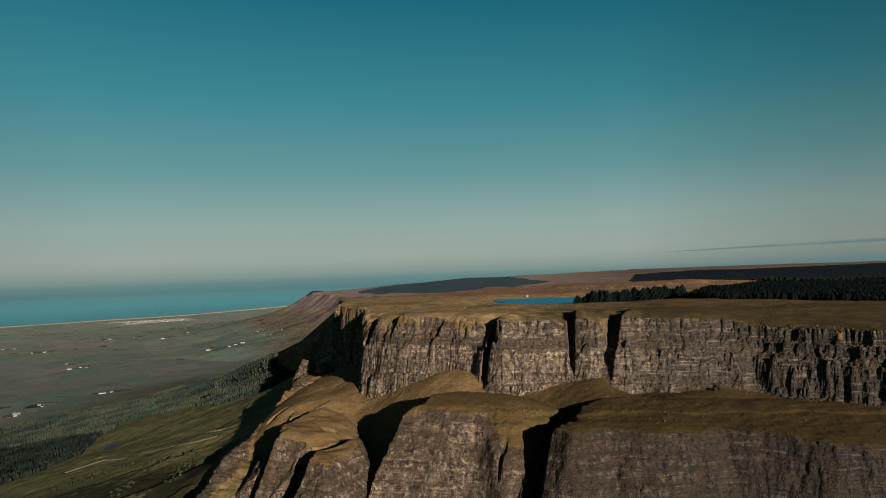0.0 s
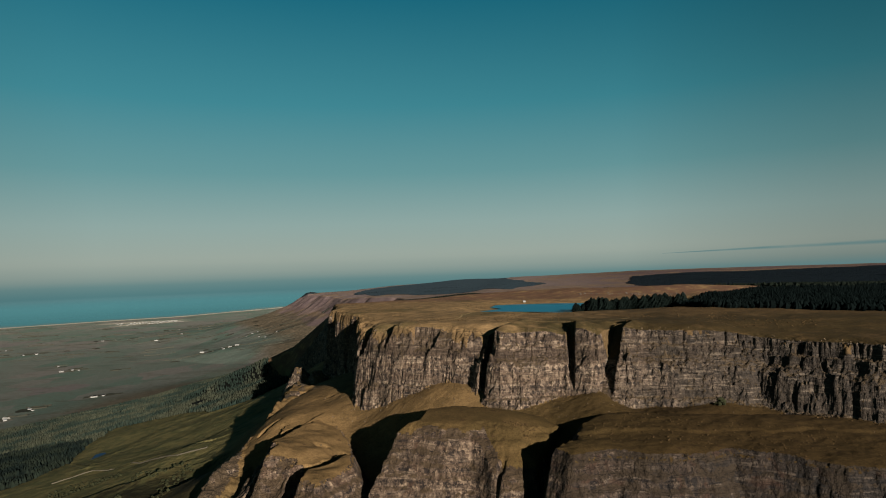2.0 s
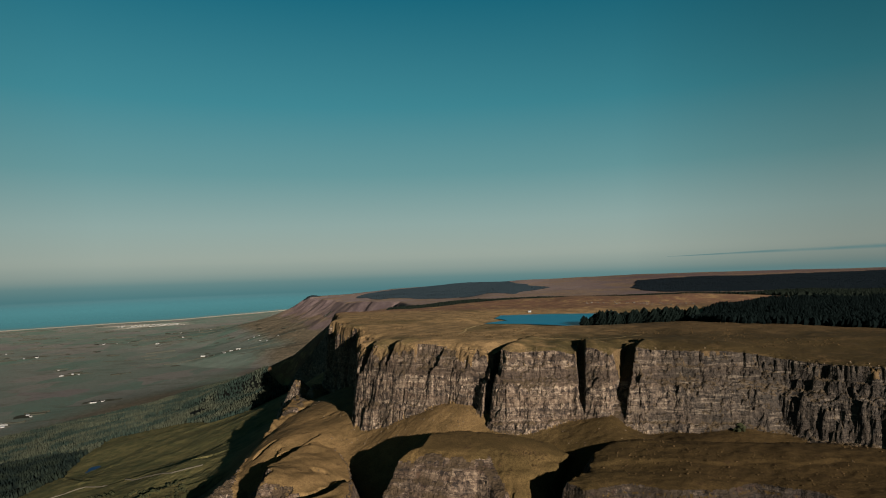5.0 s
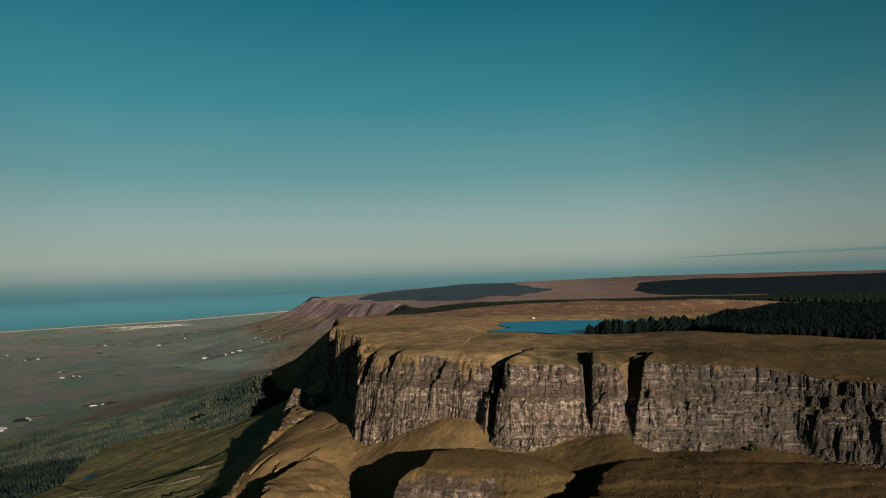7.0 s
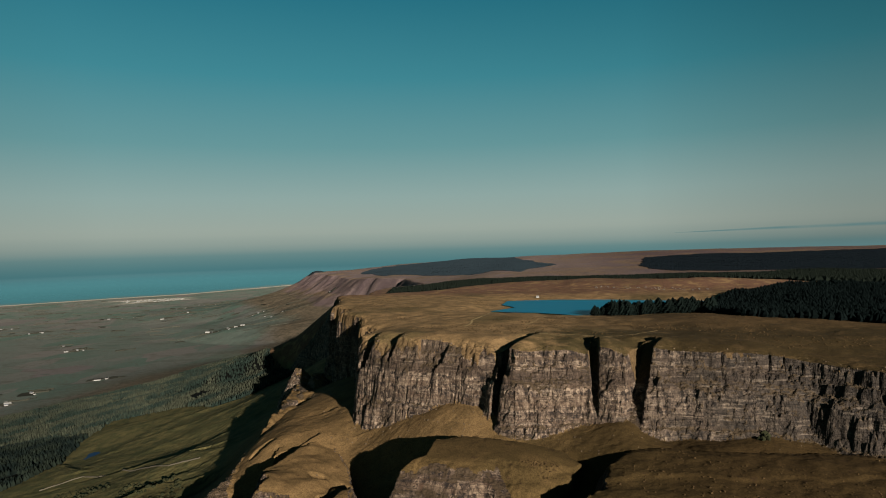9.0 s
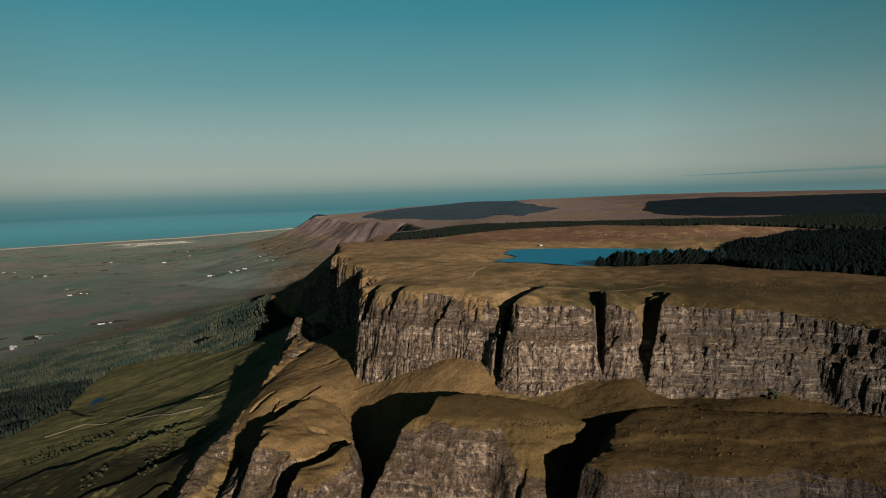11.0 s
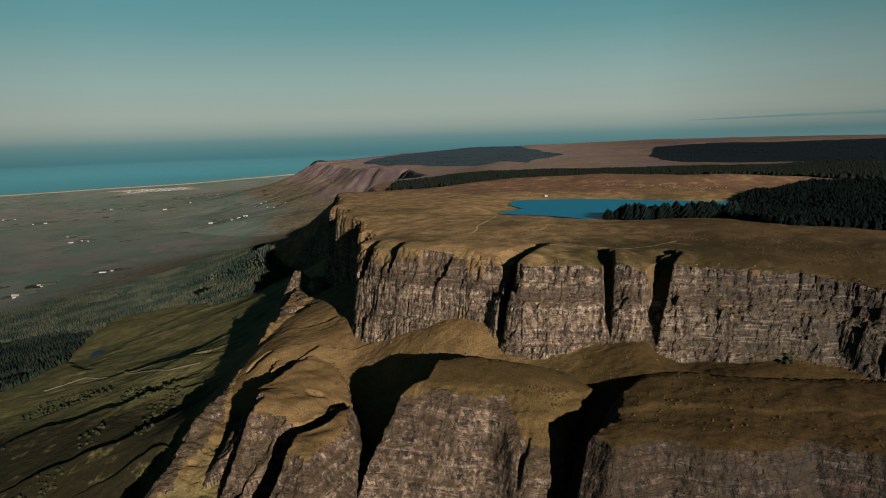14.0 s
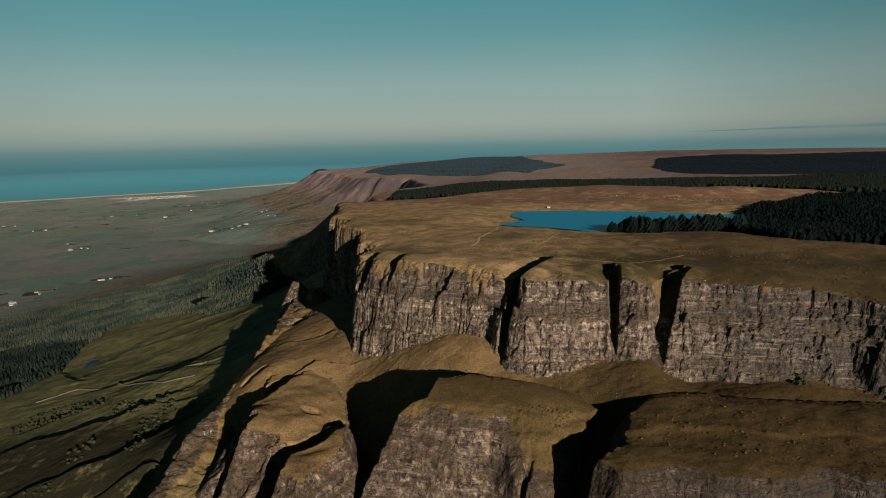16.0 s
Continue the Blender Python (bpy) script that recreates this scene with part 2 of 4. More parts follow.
LAKE_LEVEL = 356.5
LAKE = [(-24, 1108), (-28, 1043), (-14, 1022), (-4, 1001), (-16, 984), (-36, 950), (-10, 938), (26, 930), (60, 912), (82, 896), (110, 896), (150, 900), (220, 930), (300, 980), (330, 1050), (300, 1078), (249, 1087), (186, 1102), (144, 1116), (56, 1125), (10, 1118)]


def lake_distance(x, y):
    d = np.full(np.shape(x), 900.0)
    near = (np.abs(x - 140) < 700) & (np.abs(y - 1010) < 700)
    d[near] = outline_distance(x[near], y[near], LAKE)
    return d


def strata(z, x, y, period=12.5, depth=0.8):
    """Steps of the lava flows: ledges at even heights."""
    k = 2 * math.pi / period
    s = z + 1.2 * fbm(x, y, 60, 2, 31)
    return z + depth / k * np.sin(k * s) + 0.35 * depth / (2.7 * k) * np.sin(2.7 * k * s + 1.3)


def cut(z, x, y, flute, rock):
    """Cuts the clefts of one rock into its face."""
    for foot, head, half, sunward, away, which in CLEFTS:
        if which != rock:
            continue
        ux, uy = (x, y) if rock != 2 else (x + 10 * fbm(x, y, 40, 3, 91), y + 10 * fbm(x, y, 40, 3, 94))
        d, t = segment_distance(ux, uy, *foot[:2], *head[:2])
        side = (head[0] - foot[0]) * (y - foot[1]) - (head[1] - foot[1]) * (x - foot[0])
        floor = foot[2] + (head[2] - foot[2]) * t**0.85
        z = np.minimum(z, np.where(d < 45, floor + np.where(side < 0, sunward, away) * np.maximum(d - half + flute * 0.35, 0), 1e9))
        if rock != 1:
            # the sunward rim stands a little higher, the far rim is worn down
            z = z + np.where(side < 0, 3.0, -4.0) * smooth(-d, -26, -8) * smooth(d, half, half + 2) * (smooth(z, 330, 350) if rock == 0 else smooth(z, 225, 245))
    return z


# how far the face of the plateau has dropped at each distance from its rim: two tiers of columns, a turf bench, the main columns, a foot
TIERS = ((0, 2.5, 5.5, 7.5, 15, 17, 24, 27, 33, 70), (0, 11, 13.5, 21, 28, 31, 57, 58.5, 76, 148))


def land(x, y):
    """Height of the land, to which rock each place belongs (0: open ground), and where that rock is bare whatever its slope."""
    x, y = np.asarray(x, float), np.asarray(y, float)
    near = smooth(-np.hypot(x + 60, y - 680), -900, -600)
    columns = np.abs(fbm(x, y, 5.0, 2, 6))
    torn = 0.5 - 0.2 * smooth(-x, -10, 20) + 0.75 * smooth(-x, 104, 124) + 0.35 * smooth(x, 215, 290)
    flute = near * torn * (3.0 * fbm(x, y, 30, 2, 3) + 2.2 * fbm(x, y, 11, 2, 4) + 1.5 * (columns - 0.25))
    rocky = near > 0.5
    rim = outline_distance(x, y, PLATEAU)
    flute[rocky] += torn[rocky] * (0.8 * blocks(x[rocky], y[rocky], 3.8, 5) + 1.1 * blocks(x[rocky], y[rocky], 8.5, 9))
    # broken blocks, each a few metres high on the face
    band = rocky & (rim > -12) & (rim < 80)
    flute[band] += 0.6 * blocks(x[band], 4.0 * rim[band], 4.2, 25) + 0.4 * blocks(x[band], 4.0 * rim[band], 2.2, 27)
    crack = np.abs(fbm(x[band], 0.3 * y[band], 8.0, 2, 71))
    flute[band] += 2.2 * smooth(-crack, -0.06, -0.01) * smooth(fbm(x[band], y[band], 30, 2, 73), 0.0, 0.3)
    low = low_ground(x, y)
    low = low + near * (1.6 * fbm(x, y, 40, 4, 11) + 0.5 * fbm(x, y, 6, 3, 12)) + (1 - near) * 3 * fbm(x, y, 120, 4, 13) * smooth(low, 12, 60)
    # hummocks and slipped terraces on the slope below
    slips = smooth(-x, 290, 380) * smooth(-y, -1150, -950) * smooth(low, 60, 100)
    along, across = x * 0.8 + y * 0.6, y * 0.8 - x * 0.6
    fold = fbm(along / 5.0, across + 26 * fbm(x, y, 130, 2, 17), 62, 2, 15)
    low = low + slips * (0.8 * fold + 0.3 * smooth(fold, -0.02, 0.02) + 0.5 * fbm(x, y, 22, 3, 16))
    # slipped banks with a steep back
    for line, rise in SCARPS:
        best, lift = np.full(np.shape(x), 1e9), np.zeros(np.shape(x))
        qx, qy = x + 7 * fbm(x, y, 30, 3, 65), y + 7 * fbm(x, y, 30, 3, 66)
        for (ax, ay), (bx, by) in zip(line, line[1:]):
            d, t = segment_distance(qx, qy, ax, ay, bx, by)
            right = ((by - ay) * (qx - ax) - (bx - ax) * (qy - ay)) / math.hypot(bx - ax, by - ay)
            lift = np.where(d < best, smooth(right, -1.5, 1.5) * np.exp(-d / 32), lift)
            best = np.minimum(best, d)
        low = low + rise * lift
    kind = np.zeros(np.shape(x), np.int8)
    # the plateau and its cliff
    out = (rim + flute) * (1 + 1.8 * smooth(-x, 150, 172) * smooth(-y, -1300, -1200))
    out = out + (30 * fbm(x, y, 260, 3, 97) + 22 * np.abs(fbm(x, y, 130, 2, 93))) * smooth(y, 2400, 3000)
    top = plateau_top(x, y)
    drop = np.interp(np.maximum(out, 0), *TIERS)
    drop = np.where(out > 70, 148 + 2.1 * (out - 70), drop)
    worn = near * smooth(fbm(x, y, 34, 3, 77) + 0.25 * smooth(-x, -20, 40) - 0.3 * smooth(x, 120, 200), 0.0, 0.22)
    soft = np.interp(np.maximum(out, 0), (0, 4, 9, 17, 24, 70), (0, 2.2, 8, 24, 40, 148))
    drop = drop + (soft - drop) * worn * smooth(-out, -24, -14)
    back = np.interp(np.maximum(out, 0), (0, 75, 170, 1300, 5000), (0, 88, 165, 335, 420))
    tip = np.interp(np.maximum(out, 0), (0, 110, 240, 700, 2500, 6000), (0, 70, 125, 235, 340, 410))
    back = back + (tip - back) * smooth(y, 3000, 3400)
    back = back + (np.interp(np.maximum(out, 0), (0, 110, 400, 900, 5000), (0, 88, 215, 335, 430)) - back) * smooth(-y, -3000, -2500)
    drop = drop + (back - drop) * smooth(y, 1180, 1400)
    brow = (4.5 + 4 * np.exp(-(((x + 30) / 40) ** 2))) * np.exp(-np.maximum(-out, 0) / 16) * near
    face = top - brow - drop
    face = cut(face, x, y, flute, 0)
    face = face + np.where(out > 0, near * 1.6 * fbm(x, y, 3.5, 2, 8), 0)
    z = np.maximum(low, face)
    kind = np.where((face > low) & (out > -5), 1, kind)
    ragged = 5 + 9 * fbm(x, y, 9, 3, 78)
    bare = (face > low + 1) & (out > 2.5) & ((worn < 0.5) | (out > ragged))
    kind = np.where((worn > 0.5) & (out < ragged) & (face > low), 0, kind)
    # the buttresses and the spur
    for k, (outline, height, slope) in enumerate(((BUTTRESS_A, 297.0, 1.3), (BUTTRESS_B, 291.0, 1.7), (SPUR, 267.0, 1.35))):
        out = outline_distance(x, y, outline) + flute * 0.9
        cap = height + 0.8 * fbm(x, y, 30, 3, 41)
        if k == 0:
            cap = cap + (y - 524) * 0.1 - 9 * smooth(x, 25, 74)
        elif k == 1:
            cap = cap + 0.06 * (np.minimum(y, 530) - 465) - 0.02 * (x - 100) + 0.8 * fbm(x, y, 40, 3, 47) + 0.7 * fbm(x, y, 9, 3, 48) + 1.3 * smooth(y - 478 - 0.1 * x + 8 * fbm(x, y, 30, 2, 49), -3, 3)
        else:
            cap = cap - 8 * smooth(x, -185, -125) - 8 * smooth(x, -150, -112) * smooth(y, 520, 560) + 2.5 * fbm(x, y, 25, 3, 43)
        fall = slope * out
        if k == 0:
            # a grassy shoulder above the rock, longer towards the cleft
            shoulder = 11 + 36 * smooth(x, 2, 34) + 5 * fbm(x, y, 30, 2, 45)
            fall = 0.62 * np.minimum(out, shoulder) + 1.9 * np.maximum(out - shoulder, 0)
        butt = np.where(out > 0, cap - 1.5 - fall, cap - 1.5 * np.exp(-np.maximum(-out, 0) / 6))
        if k != 1:
            butt = butt - 5.0 * np.maximum(outline_distance(x, y, WALL_SPUR if k else WALL_A) + 0.8 * flute, 0)
        butt = cut(butt, x, y, flute, 2 if k == 2 else 1)
        butt = np.where(out > 0, strata(butt, x, y, 9.0, 0.5) + 0.8 * fbm(x, y, 4, 2, 8), butt)
        kind = np.where((butt > z) & (out > -4), 2 + k, kind)
        turf = 2.5
        if k == 0:
            turf = 5 + 22 * smooth(x, 4, 36) + 12 * fbm(x, y, 16, 3, 46)
            kind = np.where((butt > z) & (out < turf), 0, kind)
        bare = (bare & (butt < z)) | ((butt > z + 1) & (out > turf))
        z = np.maximum(z, butt)
    # the ridges
    wx, wy = x + near * 8 * fbm(x, y, 45, 3, 81), y + near * 8 * fbm(x, y, 45, 3, 84)
    for k, (crest, shaded, lit) in enumerate(FINS):
        fin, crest_off = np.full(np.shape(x), -1e9), np.full(np.shape(x), 1e9)
        for (ax, ay, az), (bx, by, bz) in zip(crest, crest[1:]):
            d, t = segment_distance(wx, wy, ax, ay, bx, by) if k else segment_distance(x, y, ax, ay, bx, by)
            side = (bx - ax) * (wy - ay) - (by - ay) * (wx - ax)
            crest_off = np.minimum(crest_off, np.where(side > 0, d, 0.35 * d))
            fin = np.maximum(fin, az + (bz - az) * t + 4 * k * fbm(x, y, 22, 3, 87) - np.maximum(d + 0.8 * flute - (1.5 if k else 7.0) - k * (14 * smooth(y, 715, 765) - 8 * smooth(y, 800, 880)), 0) * np.where(side > 0, lit, shaded))
        fin = strata(fin, x, y, 8.0, 0.6) + 1.2 * fbm(x, y, 5, 3, 18)
        rough = 7 * fbm(x, y, 18, 3, 95)
        turfy = (crest_off + rough > 3.5 + 22 * smooth(-y, -600, -500)) | ((y > 620) & (y < 730)) | ((y > 690) & (crest_off > 5 + rough)) if k else np.zeros(np.shape(x), bool)
        kind = np.where(fin > z, np.where(turfy, 0, 5 + k), kind)
        bare = (bare & (fin < z)) | ((fin > z + 2) & (k > 0) & ~turfy)
        z = np.maximum(z, fin)
    # hollows behind the broken crests
    for ax, ay, bx, by, half, deep in HOLLOWS:
        d, t = segment_distance(x + 3 * fbm(x, y, 12, 2, 98), y + 3 * fbm(x, y, 12, 2, 99), ax, ay, bx, by)
        z = z - deep * smooth(-d, -half - 3.5, -half + 1.5)
    # the shore
    shore = outline_distance(x, y, SHORE)
    z = np.where(shore > -150, np.minimum(z, 3 - 0.02 * shore), z)
    lake = lake_distance(x, y)
    z = np.where(lake < 25, np.minimum(z, LAKE_LEVEL + np.maximum(lake, -10) * 0.22 + 0.35 * fbm(x, y, 14, 3, 51)), z)
    return z, kind, bare


# the land side of the coast
SHORE = [(-60000, 60), (-5007, 4930), (-4393, 5630), (-3851, 6110), (-3300, 7300), (-2900, 8200), (-1500, 13000), (2000, 20000), (60000, 60000), (60000, -60000), (-60000, -60000)]


def steps_out(start, step, grow, end):
    out = [start]
    while abs(out[-1]) < abs(end) if start * end > 0 else (out[-1] - end) * math.copysign(1, step) < 0:
        out.append(out[-1] + step)
        step *= grow
    return out


def land_grid():
    xs = steps_out(-440, -1.4, 1.045, -60000)[:0:-1] + list(np.arange(-440, -200, 1.3)) + list(np.arange(-200, 345, 0.95)) + steps_out(345, 1.4, 1.055, 60000)
    ys = steps_out(425, -2.0, 1.12, -12000)[:0:-1] + list(np.arange(425, 540, 1.05)) + list(np.arange(540, 640, 0.5)) + list(np.arange(640, 730, 1.0)) + steps_out(730, 1.1, 1.009, 1130)
    ys += steps_out(ys[-1] + 5, 5.0, 1.03, 60000)
    # finer over the far headland
    xs, ys = np.array(xs), np.array(ys)
    xs = np.sort(np.r_[xs[(xs < -1800) | (xs > -620)], np.arange(-1795, -620, 11.0)])
    ys = np.sort(np.r_[ys[(ys < 2300) | (ys > 4600)], np.arange(2310, 4600, 13.0)])
    return np.meshgrid(xs, ys)


def sheet_mesh(name, p, faces, plan, smooth_shaded=True, extra=()):
    """A mesh from a grid's points and those of its faces that are wanted; plan keeps the places on the map."""
    used = np.unique(faces)
    index = np.full(len(p), -1, np.int64)
    index[used] = np.arange(len(used))
    mesh = bpy.data.meshes.new(name)
    mesh.vertices.add(len(used))
    mesh.vertices.foreach_set("co", p[used].astype(np.float32).ravel())
    mesh.loops.add(faces.size)
    mesh.loops.foreach_set("vertex_index", index[faces].ravel().astype(np.int32))
    mesh.polygons.add(len(faces))
    mesh.polygons.foreach_set("loop_start", np.arange(0, faces.size, faces.shape[1], dtype=np.int32))
    mesh.update(calc_edges=True)
    mesh.attributes.new("plan", "FLOAT_VECTOR", "POINT").data.foreach_set("vector", plan[used].astype(np.float32).ravel())
    for key, values in extra:
        mesh.attributes.new(key, "FLOAT", "POINT").data.foreach_set("value", values[used].astype(np.float32))
    mesh.polygons.foreach_set("use_smooth", np.full(len(faces), smooth_shaded))
    return mesh

# ---- materials ----
def material(name):
    m = bpy.data.materials.new(name)
    m.use_nodes = True
    return m, Nodes(m.node_tree)


def finish(n, colour, rough=0.9, bump=None, strength=0.5, distance=1.0, specular=0.2, metallic=0.0):
    b = n.add("ShaderNodeBsdfPrincipled")
    for key, value in (("Base Color", colour), ("Roughness", rough), ("Specular IOR Level", specular), ("Metallic", metallic)):
        if isinstance(value, bpy.types.NodeSocket):
            n.tree.links.new(value, b.inputs[key])
        else:
            b.inputs[key].default_value = value
    if bump is not None:
        bn = n.add("ShaderNodeBump", {"Strength": strength, "Distance": distance, "Height": bump})
        n.tree.links.new(bn.outputs[0], b.inputs["Normal"])
    n.add("ShaderNodeOutputMaterial", {0: b.outputs[0]})
    return b


def grass_material():
    m, n = material("moor_grass")
    plan = n.attribute("plan").outputs["Vector"]
    xyz = n.add("ShaderNodeSeparateXYZ", {0: plan}).outputs
    big, mid = n.noise(plan, 0.008, 5, 0.6), n.noise(plan, 0.05, 5, 0.6, 0.4)
    fine, tuft = n.noise(plan, 0.35, 4, 0.65), n.noise(plan, 0.16, 3, 0.6)
    dry = n.mix(n.step(mid, 0.36, 0.66), lin(140, 114, 80), lin(106, 87, 60))
    green = n.mix(fine, lin(54, 54, 33), lin(74, 68, 42))
    colour = n.mix(n.math("MULTIPLY", n.step(big, 0.52, 0.66), 0.6), dry, green)
    # greener turf along the middle of the brow and on the lower benches
    brow = n.math("MULTIPLY", n.step(n.math("ADD", xyz[0], n.math("MULTIPLY", mid, 120.0)), 60.0, 150.0), n.step(n.math("ADD", xyz[1], n.math("MULTIPLY", big, 160.0)), 830.0, 770.0))
    colour = n.mix(n.math("MULTIPLY", n.math("MULTIPLY", brow, n.step(mid, 0.22, 0.52)), 0.85), colour, green)
    pasture = n.math("MULTIPLY", n.step(n.math("ADD", xyz[2], n.math("MULTIPLY", mid, 30.0)), 255.0, 215.0), n.math("MULTIPLY", n.step(xyz[1], 1600.0, 1250.0), 0.85))
    colour = n.mix(pasture, colour, n.mix(n.step(mid, 0.4, 0.6), lin(94, 91, 57), lin(72, 76, 47)))
    heather = n.mix(fine, lin(88, 62, 49), lin(118, 90, 71))
    far_moor = n.math("MULTIPLY", n.step(xyz[1], 1130.0, 1230.0), n.step(mid, 0.28, 0.55))
    colour = n.mix(n.math("MULTIPLY", n.math("MULTIPLY", far_moor, n.step(xyz[1], 2300.0, 1700.0)), n.step(xyz[2], 150, 250)), colour, heather)
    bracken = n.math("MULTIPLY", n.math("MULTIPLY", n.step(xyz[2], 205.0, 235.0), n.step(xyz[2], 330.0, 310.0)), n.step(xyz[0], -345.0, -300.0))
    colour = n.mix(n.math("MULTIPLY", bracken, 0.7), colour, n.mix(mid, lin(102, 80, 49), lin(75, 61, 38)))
    # shoulder's dark ochre; right-hand terrace darkened too, partly for the lens's vignette
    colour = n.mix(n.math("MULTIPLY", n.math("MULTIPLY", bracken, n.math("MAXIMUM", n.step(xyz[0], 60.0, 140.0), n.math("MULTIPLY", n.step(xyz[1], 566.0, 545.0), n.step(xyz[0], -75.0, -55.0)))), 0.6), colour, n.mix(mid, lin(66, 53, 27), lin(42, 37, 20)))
    # dimmed brown over the eastern moor: the lens's vignette put into the colour
    east = n.math("MULTIPLY", n.step(n.math("ADD", xyz[0], n.math("MULTIPLY", mid, 140.0)), 70.0, 270.0), n.step(xyz[1], 900.0, 820.0))
    colour = n.mix(n.math("MULTIPLY", east, 0.75), colour, n.mix(fine, lin(44, 35, 20), lin(66, 50, 28)))
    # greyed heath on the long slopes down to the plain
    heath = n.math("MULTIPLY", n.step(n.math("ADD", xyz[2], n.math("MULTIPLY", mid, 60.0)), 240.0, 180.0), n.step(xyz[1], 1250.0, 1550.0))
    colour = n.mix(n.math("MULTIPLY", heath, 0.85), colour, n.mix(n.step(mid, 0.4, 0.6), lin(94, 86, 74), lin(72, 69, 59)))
    # bare soil and dead bracken
    spots = n.noise(plan, 0.22, 3, 0.7, 0.6)
    colour = n.mix(n.math("MULTIPLY", n.step(spots, 0.61, 0.72), 0.55), colour, lin(62, 50, 33))
    colour = n.mix(n.math("MULTIPLY", n.step(tuft, 0.62, 0.7), 0.5), colour, lin(52, 38, 27))
    # paler with distance: aerial haze mixed into the moor's own colour
    hazed = n.math("MULTIPLY", n.step(xyz[1], 1600.0, 2200.0), n.math("ADD", n.math("MULTIPLY", n.step(n.noise(plan, 0.004, 6, 0.65), 0.4, 0.6), 0.5), 0.45))
    # darker again eastwards, for the lens's vignette
    colour = n.mix(n.math("MULTIPLY", hazed, n.step(xyz[2], 150, 230)), colour, n.mix(n.step(xyz[0], -100.0, 700.0), n.mix(mid, lin(136, 121, 114), lin(106, 90, 94)), n.mix(mid, lin(104, 86, 84), lin(74, 61, 66))))
    # heathery scarp of the far headland, greyed for the haze
    steep = n.add("ShaderNodeSeparateXYZ", {0: n.add("ShaderNodeNewGeometry").outputs["Normal"]}).outputs[2]
    brown = n.math("MULTIPLY", n.step(steep, 0.86, 0.7), n.step(xyz[2], 315.0, 330.0))
    colour = n.mix(n.math("MULTIPLY", brown, 0.8), colour, n.mix(fine, lin(66, 52, 36), lin(98, 80, 57)))
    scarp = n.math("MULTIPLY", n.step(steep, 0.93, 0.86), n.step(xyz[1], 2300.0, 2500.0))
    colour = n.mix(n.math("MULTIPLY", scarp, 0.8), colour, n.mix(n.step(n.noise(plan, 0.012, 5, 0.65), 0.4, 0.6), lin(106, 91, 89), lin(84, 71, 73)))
    # rough scrubby ground at the foot of the slope
    rough = n.math("MULTIPLY", n.step(xyz[0], -262.0, -300.0), n.step(n.math("ADD", xyz[1], n.math("MULTIPLY", mid, 200.0)), 790.0, 720.0))
    colour = n.mix(n.math("MULTIPLY", n.math("MULTIPLY", rough, n.step(n.noise(plan, 0.05, 6, 0.7), 0.27, 0.44)), 0.94), colour, n.mix(mid, lin(24, 26, 17), lin(42, 36, 22)))
    # fields of the plain, their colours paled and blued to imitate haze
    cells = n.add("ShaderNodeTexVoronoi", {"Vector": n.scaled(plan, 1.0, 0.55, 0.0), "Scale": 0.0065, "Randomness": 0.9})
    cells.distance = "MANHATTAN"
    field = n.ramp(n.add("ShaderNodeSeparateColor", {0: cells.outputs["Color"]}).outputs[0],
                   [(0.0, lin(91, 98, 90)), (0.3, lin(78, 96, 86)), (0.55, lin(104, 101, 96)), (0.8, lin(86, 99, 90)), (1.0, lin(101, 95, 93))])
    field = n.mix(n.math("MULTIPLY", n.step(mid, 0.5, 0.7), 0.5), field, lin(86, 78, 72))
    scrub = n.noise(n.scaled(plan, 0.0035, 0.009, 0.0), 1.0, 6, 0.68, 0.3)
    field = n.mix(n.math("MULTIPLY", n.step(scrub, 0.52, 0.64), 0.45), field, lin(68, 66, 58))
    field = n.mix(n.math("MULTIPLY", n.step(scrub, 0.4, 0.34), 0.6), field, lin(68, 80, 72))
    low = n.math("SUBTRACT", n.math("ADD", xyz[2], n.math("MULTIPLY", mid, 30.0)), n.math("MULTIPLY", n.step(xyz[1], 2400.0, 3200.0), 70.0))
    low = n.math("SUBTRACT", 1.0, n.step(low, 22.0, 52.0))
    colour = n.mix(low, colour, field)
    # dark blue patch on the headland's tip, painted for its shaded, hazy cliff
    knoll = n.add("ShaderNodeVectorMath", {0: plan, 1: (-1668.0, 4330.0, 290.0)})
    knoll.operation = "DISTANCE"
    colour = n.mix(n.step(n.math("ADD", knoll.outputs["Value"], n.math("MULTIPLY", mid, 40.0)), 105.0, 75.0), colour, lin(34, 44, 48))
    # ground in the woods painted near black for the shade between trees
    colour = n.mix(n.attribute("wood").outputs["Fac"], colour, lin(13, 15, 12))
    # sand along the shore
    colour = n.mix(n.attribute("sand").outputs["Fac"], colour, lin(158, 150, 136))
    grit = n.noise(plan, 1.0, 3, 0.7)
    colour = n.mix(1.0, colour, n.mix(n.step(grit, 0.32, 0.68), (0.62, 0.6, 0.58, 1), (1.28, 1.26, 1.22, 1)), "MULTIPLY")
    shade = n.mix(1.0, colour, n.mix(fine, (0.57, 0.57, 0.57, 1), (0.9, 0.9, 0.9, 1)), "MULTIPLY")
    bump = n.math("ADD", n.math("ADD", n.math("MULTIPLY", fine, 0.5), n.math("MULTIPLY", grit, 0.35)), n.math("ADD", n.math("MULTIPLY", tuft, 1.0), n.math("MULTIPLY", spots, 0.9)))
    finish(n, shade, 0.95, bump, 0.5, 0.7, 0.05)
    return m


